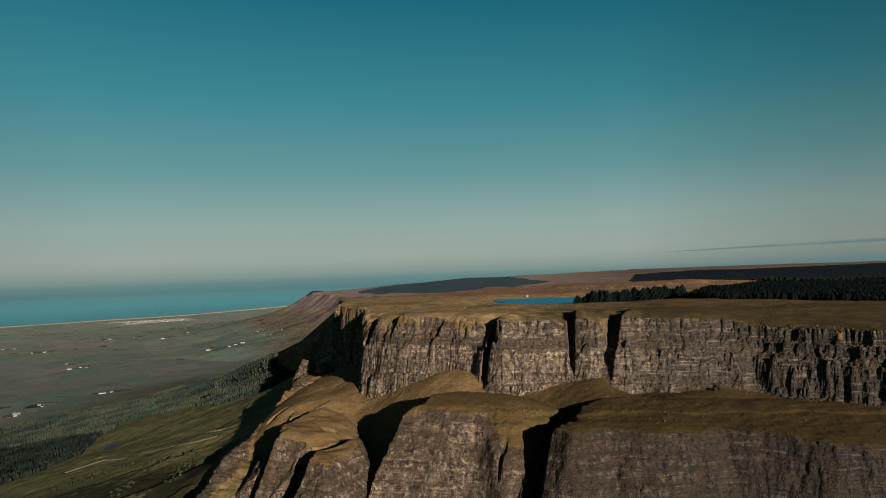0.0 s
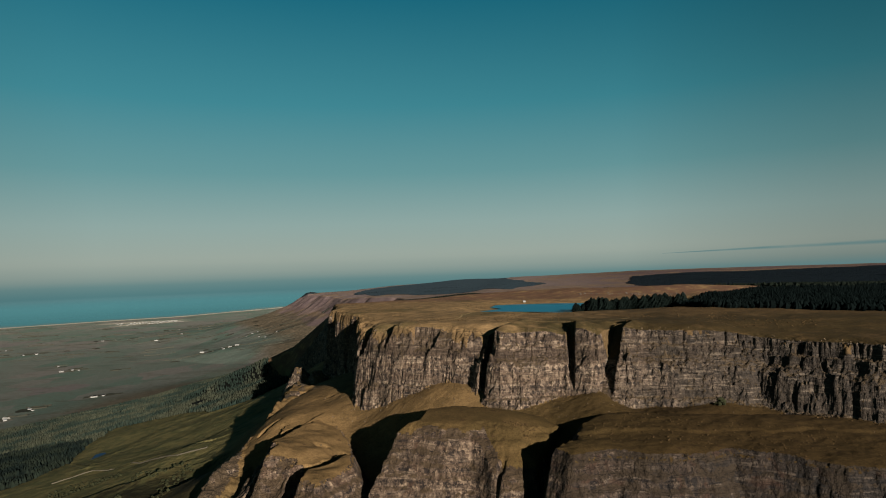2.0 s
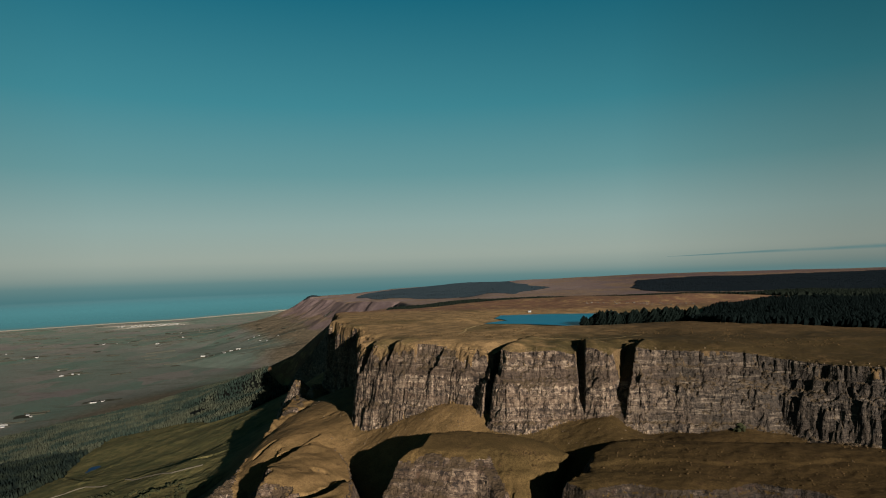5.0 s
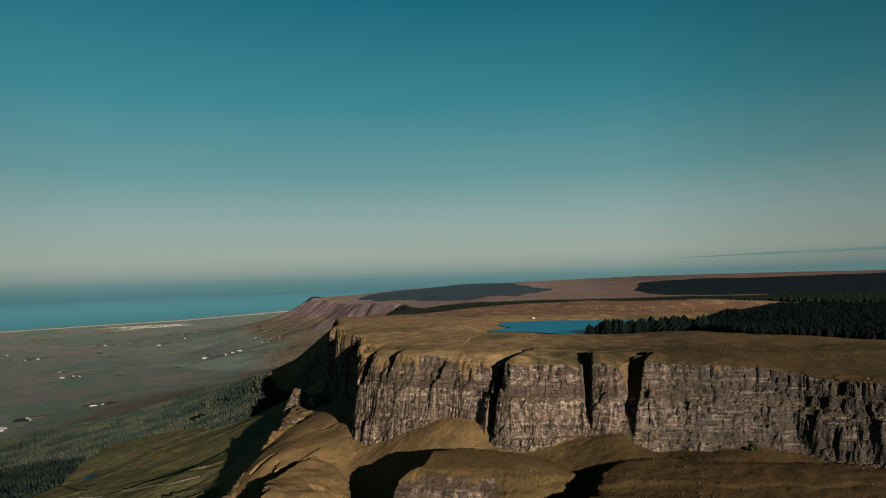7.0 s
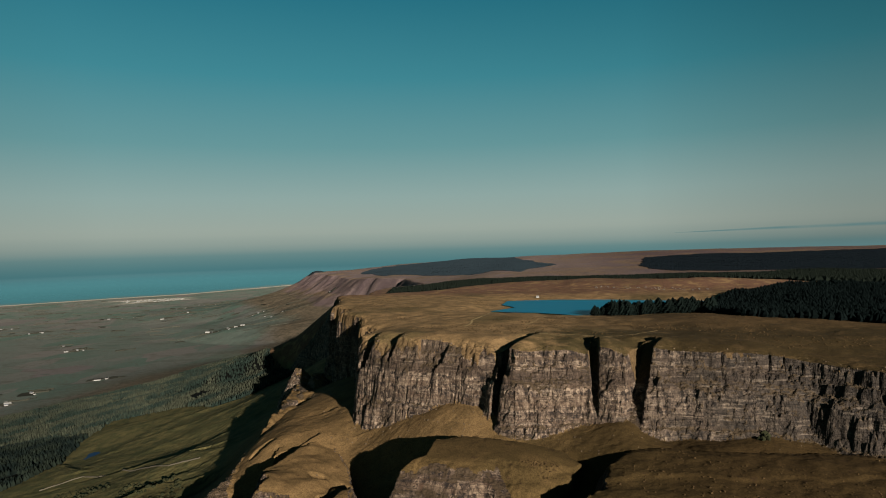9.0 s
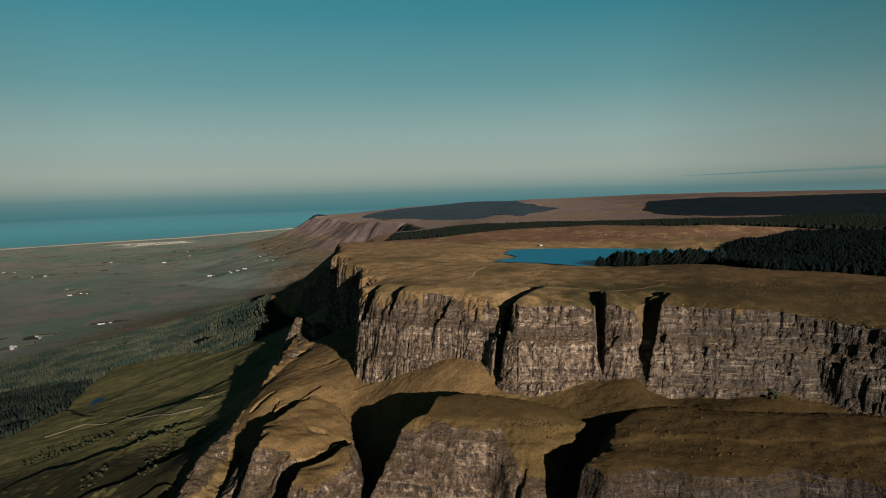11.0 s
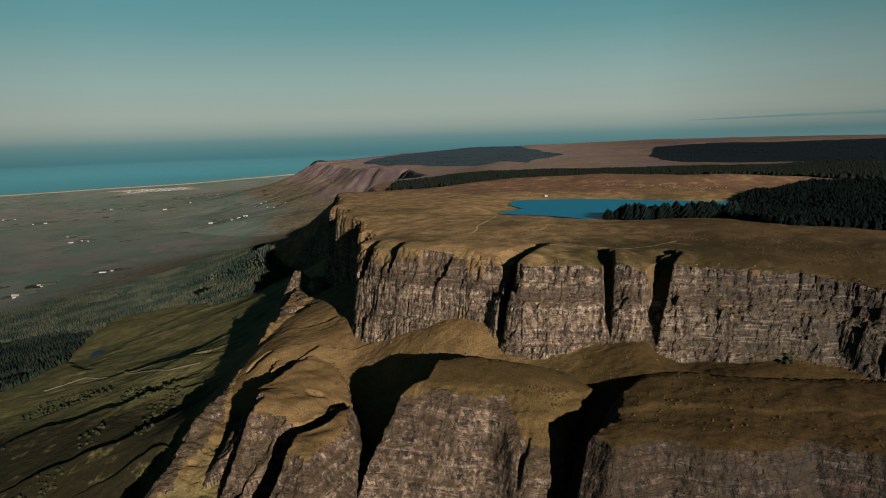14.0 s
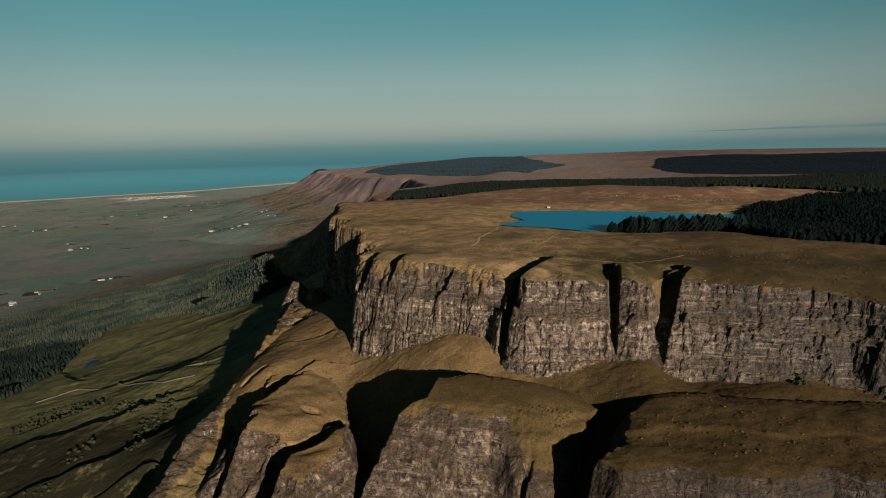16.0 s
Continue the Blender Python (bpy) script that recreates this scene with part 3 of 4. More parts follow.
def rock_material(name, overgrown, stone):
    """Layered basalt; overgrown: how far turf and rust creep over the ledges."""
    m, n = material(name)
    at = n.add("ShaderNodeTexCoord").outputs["Object"]
    normal = n.add("ShaderNodeNewGeometry").outputs["Normal"]
    up = n.add("ShaderNodeSeparateXYZ", {0: normal}).outputs[2]
    depth = n.add("ShaderNodeSeparateXYZ", {0: at}).outputs[2]
    columns = n.noise(n.scaled(at, 0.24, 0.24, 0.06), 1.0, 3, 0.55, 0.3)
    slabs = n.noise(n.scaled(at, 0.13, 0.13, 0.22), 1.0, 5, 0.6, 0.4)
    fine = n.noise(n.scaled(at, 0.6, 0.6, 0.7), 0.9, 3, 0.6)
    beds = n.noise(n.scaled(at, 0.008, 0.008, 0.22), 1.0, 5, 0.65, 0.1)
    patches = n.noise(n.scaled(at, 0.03, 0.03, 0.03), 1.0, 4, 0.6, 0.4)
    split = n.math("ABSOLUTE", n.math("SUBTRACT", n.noise(n.scaled(at, 0.16, 0.16, 0.035), 1.0, 3, 0.5, 0.8), 0.5))
    ledge = n.math("ABSOLUTE", n.math("SUBTRACT", n.noise(n.scaled(at, 0.02, 0.02, 0.3), 1.0, 3, 0.5, 0.4), 0.5))
    tone = n.math("ADD", n.math("MULTIPLY", columns, 0.34), n.math("ADD", n.math("MULTIPLY", slabs, 0.44), n.math("MULTIPLY", fine, 0.22)))
    tone = n.math("ADD", n.math("MULTIPLY", tone, 0.8), n.math("MULTIPLY", beds, 0.2))
    # jointed blocks, each with a tone and a set-back of its own
    warped = n.add("ShaderNodeVectorMath", {0: at, 1: n.add("ShaderNodeTexNoise", {"Vector": at, "Scale": 0.15, "Detail": 2.0}).outputs[1]})
    block = n.add("ShaderNodeTexVoronoi", {"Vector": n.scaled(warped.outputs[0], 0.42, 0.42, 0.3), "Scale": 1.0, "Randomness": 0.9}).outputs["Color"]
    block = n.add("ShaderNodeSeparateColor", {0: block}).outputs[0]
    tone = n.math("ADD", tone, n.math("MULTIPLY", n.math("SUBTRACT", block, 0.5), 0.12))
    colour = n.ramp(tone, [(0.42, lin(40, 33, 28)), (0.47, lin(76, 64, 54)), (0.53, lin(106, 91, 78)), (0.6, lin(142, 125, 107))])
    colour = n.mix(n.math("MULTIPLY", n.step(beds, 0.5, 0.54), 0.6), colour, lin(72, 57, 44))
    # the weathered beds between the tiers of columns
    level = n.math("ADD", depth, n.math("MULTIPLY", n.math("SUBTRACT", slabs, 0.5), 7.0))
    bed = n.math("MULTIPLY", n.step(level, 330.0, 333.0), n.step(level, 344.0, 341.0))
    thin = n.math("MULTIPLY", n.step(level, 348.5, 350.0), n.step(level, 354.0, 352.5))
    foot = n.math("MULTIPLY", n.step(level, 305.0, 306.0), n.step(level, 309.0, 307.5))
    bed = n.math("MAXIMUM", bed, n.math("MAXIMUM", n.math("MULTIPLY", thin, 0.8), n.math("MULTIPLY", foot, 0.5)))
    colour = n.mix(n.math("MULTIPLY", bed, 0.8), colour, n.mix(fine, lin(42, 34, 28), lin(70, 56, 44)))
    colour = n.mix(n.math("MULTIPLY", n.step(patches, 0.52, 0.66), 0.5), colour, lin(62, 52, 40))
    # darker towards the east: the lens's vignette put into the rock colour
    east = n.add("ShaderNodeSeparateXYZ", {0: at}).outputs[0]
    east_dim = n.step(n.math("ADD", east, n.math("MULTIPLY", n.math("SUBTRACT", patches, 0.5), 260.0)), 60.0, 250.0)
    colour = n.mix(n.math("MULTIPLY", east_dim, 0.8), colour, n.mix(fine, lin(24, 22, 20), lin(50, 44, 37)))
    dark = n.math("MAXIMUM", n.step(split, 0.016, 0.003), n.math("MULTIPLY", n.step(ledge, 0.02, 0.0), 0.5))
    joint = n.add("ShaderNodeTexVoronoi", {"Vector": n.scaled(warped.outputs[0], 0.3, 0.3, 0.07), "Scale": 1.0, "Randomness": 0.9})
    joint.feature = "DISTANCE_TO_EDGE"
    joint = n.math("MULTIPLY", n.step(joint.outputs[0], 0.075, 0.01), n.step(slabs, 0.42, 0.58))
    dark = n.math("MAXIMUM", dark, n.math("MULTIPLY", joint, 0.22))
    colour = n.mix(n.math("MULTIPLY", dark, 0.6), colour, lin(22, 18, 16))
    # pale ledges where the beds come out
    pale = n.step(n.noise(n.scaled(at, 0.03, 0.03, 0.5), 1.0, 4, 0.6, 0.3), 0.54, 0.62)
    pale = n.math("MULTIPLY", pale, n.step(n.noise(n.scaled(at, 0.05, 0.05, 0.05), 1.0, 4, 0.65), 0.42, 0.6))
    colour = n.mix(n.math("MULTIPLY", pale, 0.3 + overgrown), colour, n.mix(fine, lin(126, 112, 98), lin(168, 152, 134)))
    rust = n.step(n.noise(n.scaled(at, 0.045, 0.045, 0.06), 1.0, 5, 0.6, 0.5), 0.56, 0.64)
    colour = n.mix(n.math("MULTIPLY", rust, overgrown * 4.0), colour, n.mix(fine, lin(58, 42, 30), lin(88, 62, 44)))
    lean = n.math("ADD", n.math("MULTIPLY", n.math("SUBTRACT", slabs, 0.5), 0.9), n.math("MULTIPLY", n.math("SUBTRACT", patches, 0.5), 1.1))
    turf = n.math("MULTIPLY", n.step(n.math("ADD", up, lean), 0.66 - overgrown, 0.74 - overgrown), 0.85)
    colour = n.mix(turf, colour, n.mix(fine, lin(76, 61, 42), lin(54, 45, 31)))
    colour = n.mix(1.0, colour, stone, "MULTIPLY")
    bump = n.math("ADD", n.math("MULTIPLY", tone, 1.6), n.math("MULTIPLY", dark, -0.3))
    bump = n.math("ADD", bump, n.math("MULTIPLY", block, 0.28))
    finish(n, colour, 0.85, bump, 1.0, 3.6, 0.2)
    return m


def water_material(name, deep, rough, wave):
    m, n = material(name)
    at = n.add("ShaderNodeTexCoord").outputs["Object"]
    ripple = n.noise(n.scaled(at, 1.0, 0.5, 1.0), wave, 3, 0.6)
    finish(n, deep, rough, ripple, 0.5, 0.6, 0.08)
    return m


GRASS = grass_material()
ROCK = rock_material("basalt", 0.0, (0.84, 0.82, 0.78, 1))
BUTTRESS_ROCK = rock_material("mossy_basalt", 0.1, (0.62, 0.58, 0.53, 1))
# overgrown and dark itself, then dimmed further for the lens's vignette
TERRACE_ROCK = rock_material("dimmed_overgrown_basalt", 0.2, (0.34, 0.32, 0.3, 1))
POND_WATER = water_material("pond_water", lin(12, 30, 58), 0.4, 0.3)
LAKE_WATER = water_material("lake_water", lin(4, 88, 112), 0.4, 0.1)


# ---- land and water ----
# the woods: outline, spacing, heights, seed, width of the trees, label
WOODS = [([(240, 868), (262, 960), (300, 1050), (330, 1120), (385, 1165), (470, 1275), (640, 1290), (1100, 1350), (1500, 1000), (1400, 560), (700, 650), (400, 742), (351, 768), (273, 790)], 5.4, (7, 9.5), 3, (0.42, 0.58), "dense dark conifer plantation beside the lake"),
         ([(-360, 1530), (-190, 1480), (-60, 1540), (100, 1550), (330, 1490), (440, 1440), (520, 1330), (640, 1300), (1300, 1300), (1800, 1500), (1800, 2400), (900, 2420), (500, 2220), (120, 2180), (-120, 2160), (-300, 2060), (-420, 1850)], 8.5, (8, 10), 4, (0.6, 0.85), "dark strip of conifers behind the moor"),
         ([(-1190, 3880), (-1058, 3733), (-911, 3420), (-701, 3330), (-501, 3090), (-300, 2830), (-243, 2950), (-104, 2780), (-81, 3010), (50, 3450), (-72, 3850), (-230, 4600), (-330, 5650), (-900, 5750), (-1260, 5100), (-1250, 4300)], 13.0, (3, 4), 5, (2.4, 3.0), "blue-grey plantation on the far headland")]
WOODS += [([(428, 3009), (463, 2680), (642, 2500), (847, 2540), (1300, 2480), (2300, 2400), (2500, 4600), (1622, 4170), (1149, 4015), (878, 4046), (560, 3850)], 13.0, (3, 4), 6, (2.2, 2.8), "dark plantation far out on the moor"),
         # the corner under the cliff is added, to blacken the slope in shadow
         ([(-830, 1090), (-860, 1195), (-712, 1195), (-560, 1120), (-470, 1240), (-610, 1400), (-690, 1500), (-800, 1750), (-1000, 2150), (-1150, 2250), (-1165, 1818), (-1269, 1696), (-1431, 1467), (-1500, 1150), (-1380, 1150)], 5.2, (7, 10), 8, (0.28, 0.4), "olive-green conifer plantation on the slope above the plain"),
         ([(-748, 824), (-737, 915), (-830, 1090), (-1380, 1150), (-1500, 1100), (-1250, 750), (-900, 700)], 5.2, (8, 11), 9, (0.28, 0.4), "dark green conifers beside the hillside pasture")]
def build_land():
    gx, gy = land_grid()
    z, kind, bare = land(gx, gy)
    plan = np.stack([gx, gy, z], -1).reshape(-1, 3)
    p = drawn_in(plan)
    rows, cols = gx.shape
    i = np.arange(rows * cols).reshape(rows, cols)
    # beyond the lake every third column is enough
    split = int(np.searchsorted(gy[:, 0], 1140))
    wide = np.arange(cols)
    wide = wide[(gx[0] < -430) | (gx[0] > 335) | (wide % 3 == 0)]
    quads = lambda g: np.stack([g[:-1, :-1], g[:-1, 1:], g[1:, 1:], g[1:, :-1]], -1).reshape(-1, 4)
    faces = np.concatenate([quads(i[:split + 1]), quads(i[split - 1:, wide])])
    a, b, c = p[faces[:, 0]], p[faces[:, 1]], p[faces[:, 2]]
    nrm = np.cross(b - a, c - a)
    up = nrm[:, 2] / np.linalg.norm(nrm, axis=1).clip(1e-9)
    which = np.take_along_axis(kind.ravel()[faces], np.argmax(z.ravel()[faces], axis=1)[:, None], 1)[:, 0]
    centre = plan[faces].mean(1)
    firm = bare.ravel()[faces].sum(1) >= 3
    which = np.where(((up < 0.74) | firm) & (centre[:, 1] < 1300), which, 0)
    wood = np.zeros(len(plan))
    for outline, *_ in WOODS:
        wood = np.maximum(wood, smooth(-outline_distance(plan[:, 0], plan[:, 1], outline) + 8 * fbm(plan[:, 0], plan[:, 1], 60, 2, 3), 0, 12))
    sand = smooth(outline_distance(plan[:, 0], plan[:, 1], SHORE), -55, -35)
    for ends in ((-4000, 5250, -3560, 5570), (-3760, 5060, -3430, 5400)):
        d, t = segment_distance(plan[:, 0], plan[:, 1], *ends)
        sand = np.maximum(sand, 0.8 * smooth(-d, -75, -45))
    dry = plan[:, 2][faces].max(1) > -4
    faces, which = faces[dry], which[dry]
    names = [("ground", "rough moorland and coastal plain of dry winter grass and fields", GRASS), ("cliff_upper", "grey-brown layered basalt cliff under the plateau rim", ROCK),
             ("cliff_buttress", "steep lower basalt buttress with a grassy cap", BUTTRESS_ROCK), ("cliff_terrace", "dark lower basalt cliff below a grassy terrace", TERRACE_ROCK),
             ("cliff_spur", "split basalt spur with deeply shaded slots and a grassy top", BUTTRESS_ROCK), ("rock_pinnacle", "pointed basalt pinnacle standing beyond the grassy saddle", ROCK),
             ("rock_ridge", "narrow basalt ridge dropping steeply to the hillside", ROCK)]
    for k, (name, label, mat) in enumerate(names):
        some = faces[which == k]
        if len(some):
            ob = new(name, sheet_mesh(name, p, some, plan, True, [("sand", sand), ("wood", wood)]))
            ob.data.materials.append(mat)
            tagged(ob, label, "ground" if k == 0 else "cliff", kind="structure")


def build_sea():
    """The sea, level out to the far horizon; its farthest water thins out into the sky's own edge."""
    m, n = material("sea_water")
    plan = n.attribute("plan").outputs["Vector"]
    ripple = n.noise(n.scaled(plan, 1.0, 0.4, 1.0), 0.02, 4, 0.6)
    b = finish(n, n.mix(n.noise(plan, 0.0008, 3), lin(50, 91, 96), lin(56, 97, 102)), 0.45, ripple, 0.1, 2.0, 0.35)
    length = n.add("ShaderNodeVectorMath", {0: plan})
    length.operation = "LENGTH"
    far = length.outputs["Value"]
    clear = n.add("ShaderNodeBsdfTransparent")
    # haze imitated by transparency: the sky's far sea shows through with distance
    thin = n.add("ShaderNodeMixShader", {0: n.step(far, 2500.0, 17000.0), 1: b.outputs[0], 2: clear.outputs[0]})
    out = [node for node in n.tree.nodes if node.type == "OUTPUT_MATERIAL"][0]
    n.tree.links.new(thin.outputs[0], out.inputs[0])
    r = np.array(steps_out(600, 60, 1.06, 20000))
    a = np.radians(np.arange(-100, 101, 2.0))
    rr, aa = np.meshgrid(r, a)
    plan = np.stack([rr * np.sin(aa), rr * np.cos(aa), np.zeros_like(rr)], -1).reshape(-1, 3)
    rows, cols = rr.shape
    i = np.arange(rows * cols).reshape(rows, cols)
    faces = np.stack([i[:-1, :-1], i[1:, :-1], i[1:, 1:], i[:-1, 1:]], -1).reshape(-1, 4)
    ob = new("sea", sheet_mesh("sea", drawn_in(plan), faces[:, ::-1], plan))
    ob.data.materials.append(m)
    tagged(ob, "calm blue-green sea reaching to the horizon", "sea", kind="structure")


def build_lake():
    bm = bmesh.new()
    bm.faces.new([bm.verts.new((x + (x - 140) * 0.01, y + (y - 1010) * 0.01, LAKE_LEVEL)) for x, y in LAKE][::-1])
    bmesh.ops.recalc_face_normals(bm, faces=bm.faces)
    mesh = bpy.data.meshes.new("lake")
    bm.to_mesh(mesh)
    ob = new("lake", mesh)
    mesh.materials.append(LAKE_WATER)
    if mesh.polygons[0].normal.z < 0:
        mesh.flip_normals()
    tagged(ob, "still deep blue lake on the grassy plateau", "lake", kind="structure")


build_land()
build_sea()
build_lake()


# ---- plants, walls and houses ----
def plain_material(name, low, high, size, rough=0.9, bump=0.3, islands=False, specular=0.03, contrast=False, vary=1.0):
    m, n = material(name)
    at = n.add("ShaderNodeTexCoord").outputs["Object"]
    grain = n.noise(at, size, 4, 0.6)
    colour = n.mix(n.step(grain, 0.42, 0.58) if contrast else grain, low, high)
    if islands:
        own = n.add("ShaderNodeNewGeometry").outputs["Random Per Island"]
    else:
        own = n.add("ShaderNodeObjectInfo").outputs["Random"]
    colour = n.mix(1.0, colour, n.mix(own, (1 - 0.3 * vary,) * 3 + (1,), (1 + 0.25 * vary,) * 3 + (1,)), "MULTIPLY")
    finish(n, colour, rough, grain, bump, 0.3, specular)
    return m


CONIFER = plain_material("conifer_needles", lin(7, 13, 12), lin(14, 20, 16), 0.7)
FOREST = plain_material("forest_needles", lin(6, 10, 10), lin(11, 16, 15), 0.05, islands=True, specular=0.0)
# far headland trees: the haze is put into their blue-grey
HAZED_FOREST = plain_material("hazed_needles", lin(32, 42, 48), lin(42, 51, 55), 0.05, islands=True, vary=0.3)
STRIP_FOREST = plain_material("strip_needles", lin(11, 16, 13), lin(20, 24, 18), 0.02, islands=True, vary=0.5)
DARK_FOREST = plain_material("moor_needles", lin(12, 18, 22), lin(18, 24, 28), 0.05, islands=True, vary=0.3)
EDGE_FOREST = plain_material("edge_needles", lin(12, 18, 16), lin(23, 28, 22), 0.02, contrast=True, islands=True)
SLOPE_FOREST = plain_material("spruce_needles", lin(26, 34, 29), lin(44, 46, 36), 0.011, contrast=True, islands=True)
BARK = plain_material("bark", lin(58, 46, 38), lin(80, 66, 54), 3.0)
# greyed for the haze over the plain
HEDGE = plain_material("hedge", lin(38, 40, 33), lin(54, 52, 44), 0.2, islands=True)
TUSSOCK = plain_material("tussock", lin(52, 41, 26), lin(76, 60, 38), 0.6, islands=True)
GORSE = plain_material("gorse", lin(27, 31, 20), lin(46, 45, 29), 0.6, islands=True)
PLASTER = plain_material("white_render", lin(112, 110, 106), lin(138, 136, 130), 0.4, 0.8)
SLATE = plain_material("slate_roof", lin(58, 60, 64), lin(84, 84, 86), 0.8, 0.7)
WALL_STONE = plain_material("wall_stone", lin(58, 53, 44), lin(84, 78, 66), 0.9)
STONE = plain_material("field_stone", lin(60, 55, 48), lin(96, 90, 82), 0.9)
SCREE = plain_material("scree_stone", lin(66, 55, 42), lin(94, 80, 63), 0.5, islands=True)
PATH_SOIL = plain_material("trodden_grass", lin(112, 96, 66), lin(130, 112, 80), 0.2)


def part(name, bm, mat, parent, label=""):
    mesh = bpy.data.meshes.new(name)
    bm.to_mesh(mesh)
    bm.free()
    mesh.materials.append(mat)
    ob = new(name, mesh)
    ob.parent = parent
    return tagged(ob, label)


def height(x, y):
    return land(np.atleast_1d(np.asarray(x, float)), np.atleast_1d(np.asarray(y, float)))[0]


def stand(x, y, turn=0.0, scale=1.0, sink=0.0):
    """The pose of a thing on the land, drawn in with the land where it is far."""
    p = np.array((x, y, height(x, y)[0] - sink))
    q = drawn_in(p)
    k = np.linalg.norm(q - EYE0) / np.linalg.norm(p - EYE0)
    return Matrix.LocRotScale(q, Euler((0, 0, turn)), (scale * k,) * 3)


def place_copy(ob, m):
    made = copy_thing(ob, m)
    made.matrix_basis = m
    return made


rng = np.random.default_rng(7)


def conifer(n_sides, tiers, seed):
    """A spruce of unit height: a trunk and a ragged, tiered crown."""
    r = random.Random(seed)
    tree = new("conifer")
    bm = bmesh.new()
    bmesh.ops.create_cone(bm, cap_ends=True, segments=6, radius1=0.022, radius2=0.006, depth=0.7, matrix=Matrix.Translation((0, 0, 0.33)))
    part("trunk", bm, BARK, tree)
    bm = bmesh.new()
    wide = r.uniform(0.2, 0.27)
    for t in range(tiers):
        low = 0.06 + 0.86 * t / tiers
        top = min(1.0, low + 1.9 / tiers)
        rad = wide * (1 - (t / tiers) ** 1.6) ** 0.8 * (0.8 if t == 0 else 1.0) + 0.03
        tip = bm.verts.new((r.uniform(-0.01, 0.01), r.uniform(-0.01, 0.01), top))
        ring = []
        for s in range(n_sides * 2):
            a = math.pi * s / n_sides + t
            q = rad * (r.uniform(0.85, 1.2) if s % 2 else r.uniform(0.5, 0.75))
            ring.append(bm.verts.new((q * math.cos(a), q * math.sin(a), low - (0.02 if s % 2 else -0.03) + r.uniform(-0.02, 0.02))))
        mid = bm.verts.new((0, 0, low + 0.06))
        for a, b in zip(ring, ring[1:] + ring[:1]):
            bm.faces.new((a, b, tip))
            bm.faces.new((b, a, mid))
    part("crown", bm, CONIFER, tree)
    return tree


def scatter(name, label, outline, spacing, tall, mat, sides=5, thin=0.12, seed=1, gap=0.0, category="forest", wide=(0.2, 0.3), squat=0.0):
    """A wood of many small trees in one mesh."""
    r = np.random.default_rng(seed)
    pts = np.array(outline)
    lo, hi = pts.min(0), pts.max(0)
    gx, gy = np.meshgrid(np.arange(lo[0], hi[0], spacing), np.arange(lo[1], hi[1], spacing))
    x = gx.ravel() + r.uniform(-0.45, 0.45, gx.size) * spacing
    y = gy.ravel() + r.uniform(-0.45, 0.45, gx.size) * spacing
    edge = outline_distance(x, y, list(outline)) + 10 * fbm(x, y, 60, 2, seed)
    keep = (edge < 0) & (r.random(len(x)) > thin) & (fbm(x, y, 80, 2, seed + 3) > gap - 1)
    x, y = x[keep], y[keep]
    z = height(x, y)
    base = np.stack([x, y, z], -1)
    q = drawn_in(base)
    k = np.linalg.norm(q - EYE0, axis=1) / np.linalg.norm(base - EYE0, axis=1)
    h = r.uniform(*tall, len(x)) * k * (1 + 0.25 * fbm(x, y, 70, 2, seed + 5))
    w = h * r.uniform(*wide, len(x))
    # one tree: a foot ring, a ragged middle ring and the tip
    ang = np.arange(sides) * 2 * math.pi / sides
    template = [(0.75, 0.04), (1.0, 0.32 + squat * 0.2)]
    verts = []
    for rad, up in template:
        jitter = r.uniform(0.7, 1.25, (len(x), sides))
        spin = r.uniform(0, 6.28, (len(x), 1)) if rad < 1 else spin + 0.3
        verts.append(np.stack([rad * jitter * w[:, None] * np.cos(ang + spin), rad * jitter * w[:, None] * np.sin(ang + spin), (up + r.uniform(-0.05, 0.05, (len(x), sides))) * h[:, None]], -1))
    tip = np.stack([r.uniform(-0.1, 0.1, len(x)) * w, r.uniform(-0.1, 0.1, len(x)) * w, h], -1)[:, None]
    body = np.concatenate(verts + [tip], 1) + q[:, None]
    n_each = 2 * sides + 1
    tri = []
    for i in range(sides):
        j = (i + 1) % sides
        tri += [(i, j, sides + j), (i, sides + j, sides + i), (sides + i, sides + j, 2 * sides)]
    faces = (np.arange(len(x))[:, None, None] * n_each + np.array(tri)[None]).reshape(-1, 3)
    flat = body.reshape(-1, 3)
    ob = new(name, sheet_mesh(name, flat, faces, flat, False))
    ob.data.materials.append(mat)
    tagged(ob, label, category, kind="stuff")


def build_woods():
    for (outline, spacing, tall, seed, wide, label), mat, sides in zip(WOODS, (FOREST, STRIP_FOREST, HAZED_FOREST, DARK_FOREST, SLOPE_FOREST, EDGE_FOREST), (5, 4, 4, 4, 4, 4)):
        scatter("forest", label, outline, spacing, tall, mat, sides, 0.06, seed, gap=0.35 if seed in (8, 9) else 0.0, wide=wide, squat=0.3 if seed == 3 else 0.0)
    kinds = [conifer(8, 7, s) for s in (1, 2, 3, 4)]
    for k in kinds:
        tagged(k, "dark green conifer standing on the lake shore", "tree", "conifers on the lake shore")
    spots = []
    for i in range(64):
        t = i / 63
        x = 103 + 148 * t
        for row in range(2 if rng.random() < 0.55 else 1):
            spots.append((x + rng.uniform(-2, 2), 893 - 26 * t + row * 9 + rng.uniform(-5, 7), rng.uniform(13, 22) * (0.7 if t < 0.12 else 1.0)))
    for i, (x, y, h) in enumerate(spots):
        m = stand(x, y, rng.uniform(0, 6.28), h, 0.2)
        m = m @ Matrix.Diagonal((rng.uniform(1.5, 2.2), rng.uniform(1.5, 2.2), 1, 1))
        if i < 4:
            kinds[i].matrix_basis = m
        else:
            place_copy(kinds[i % 4], m)


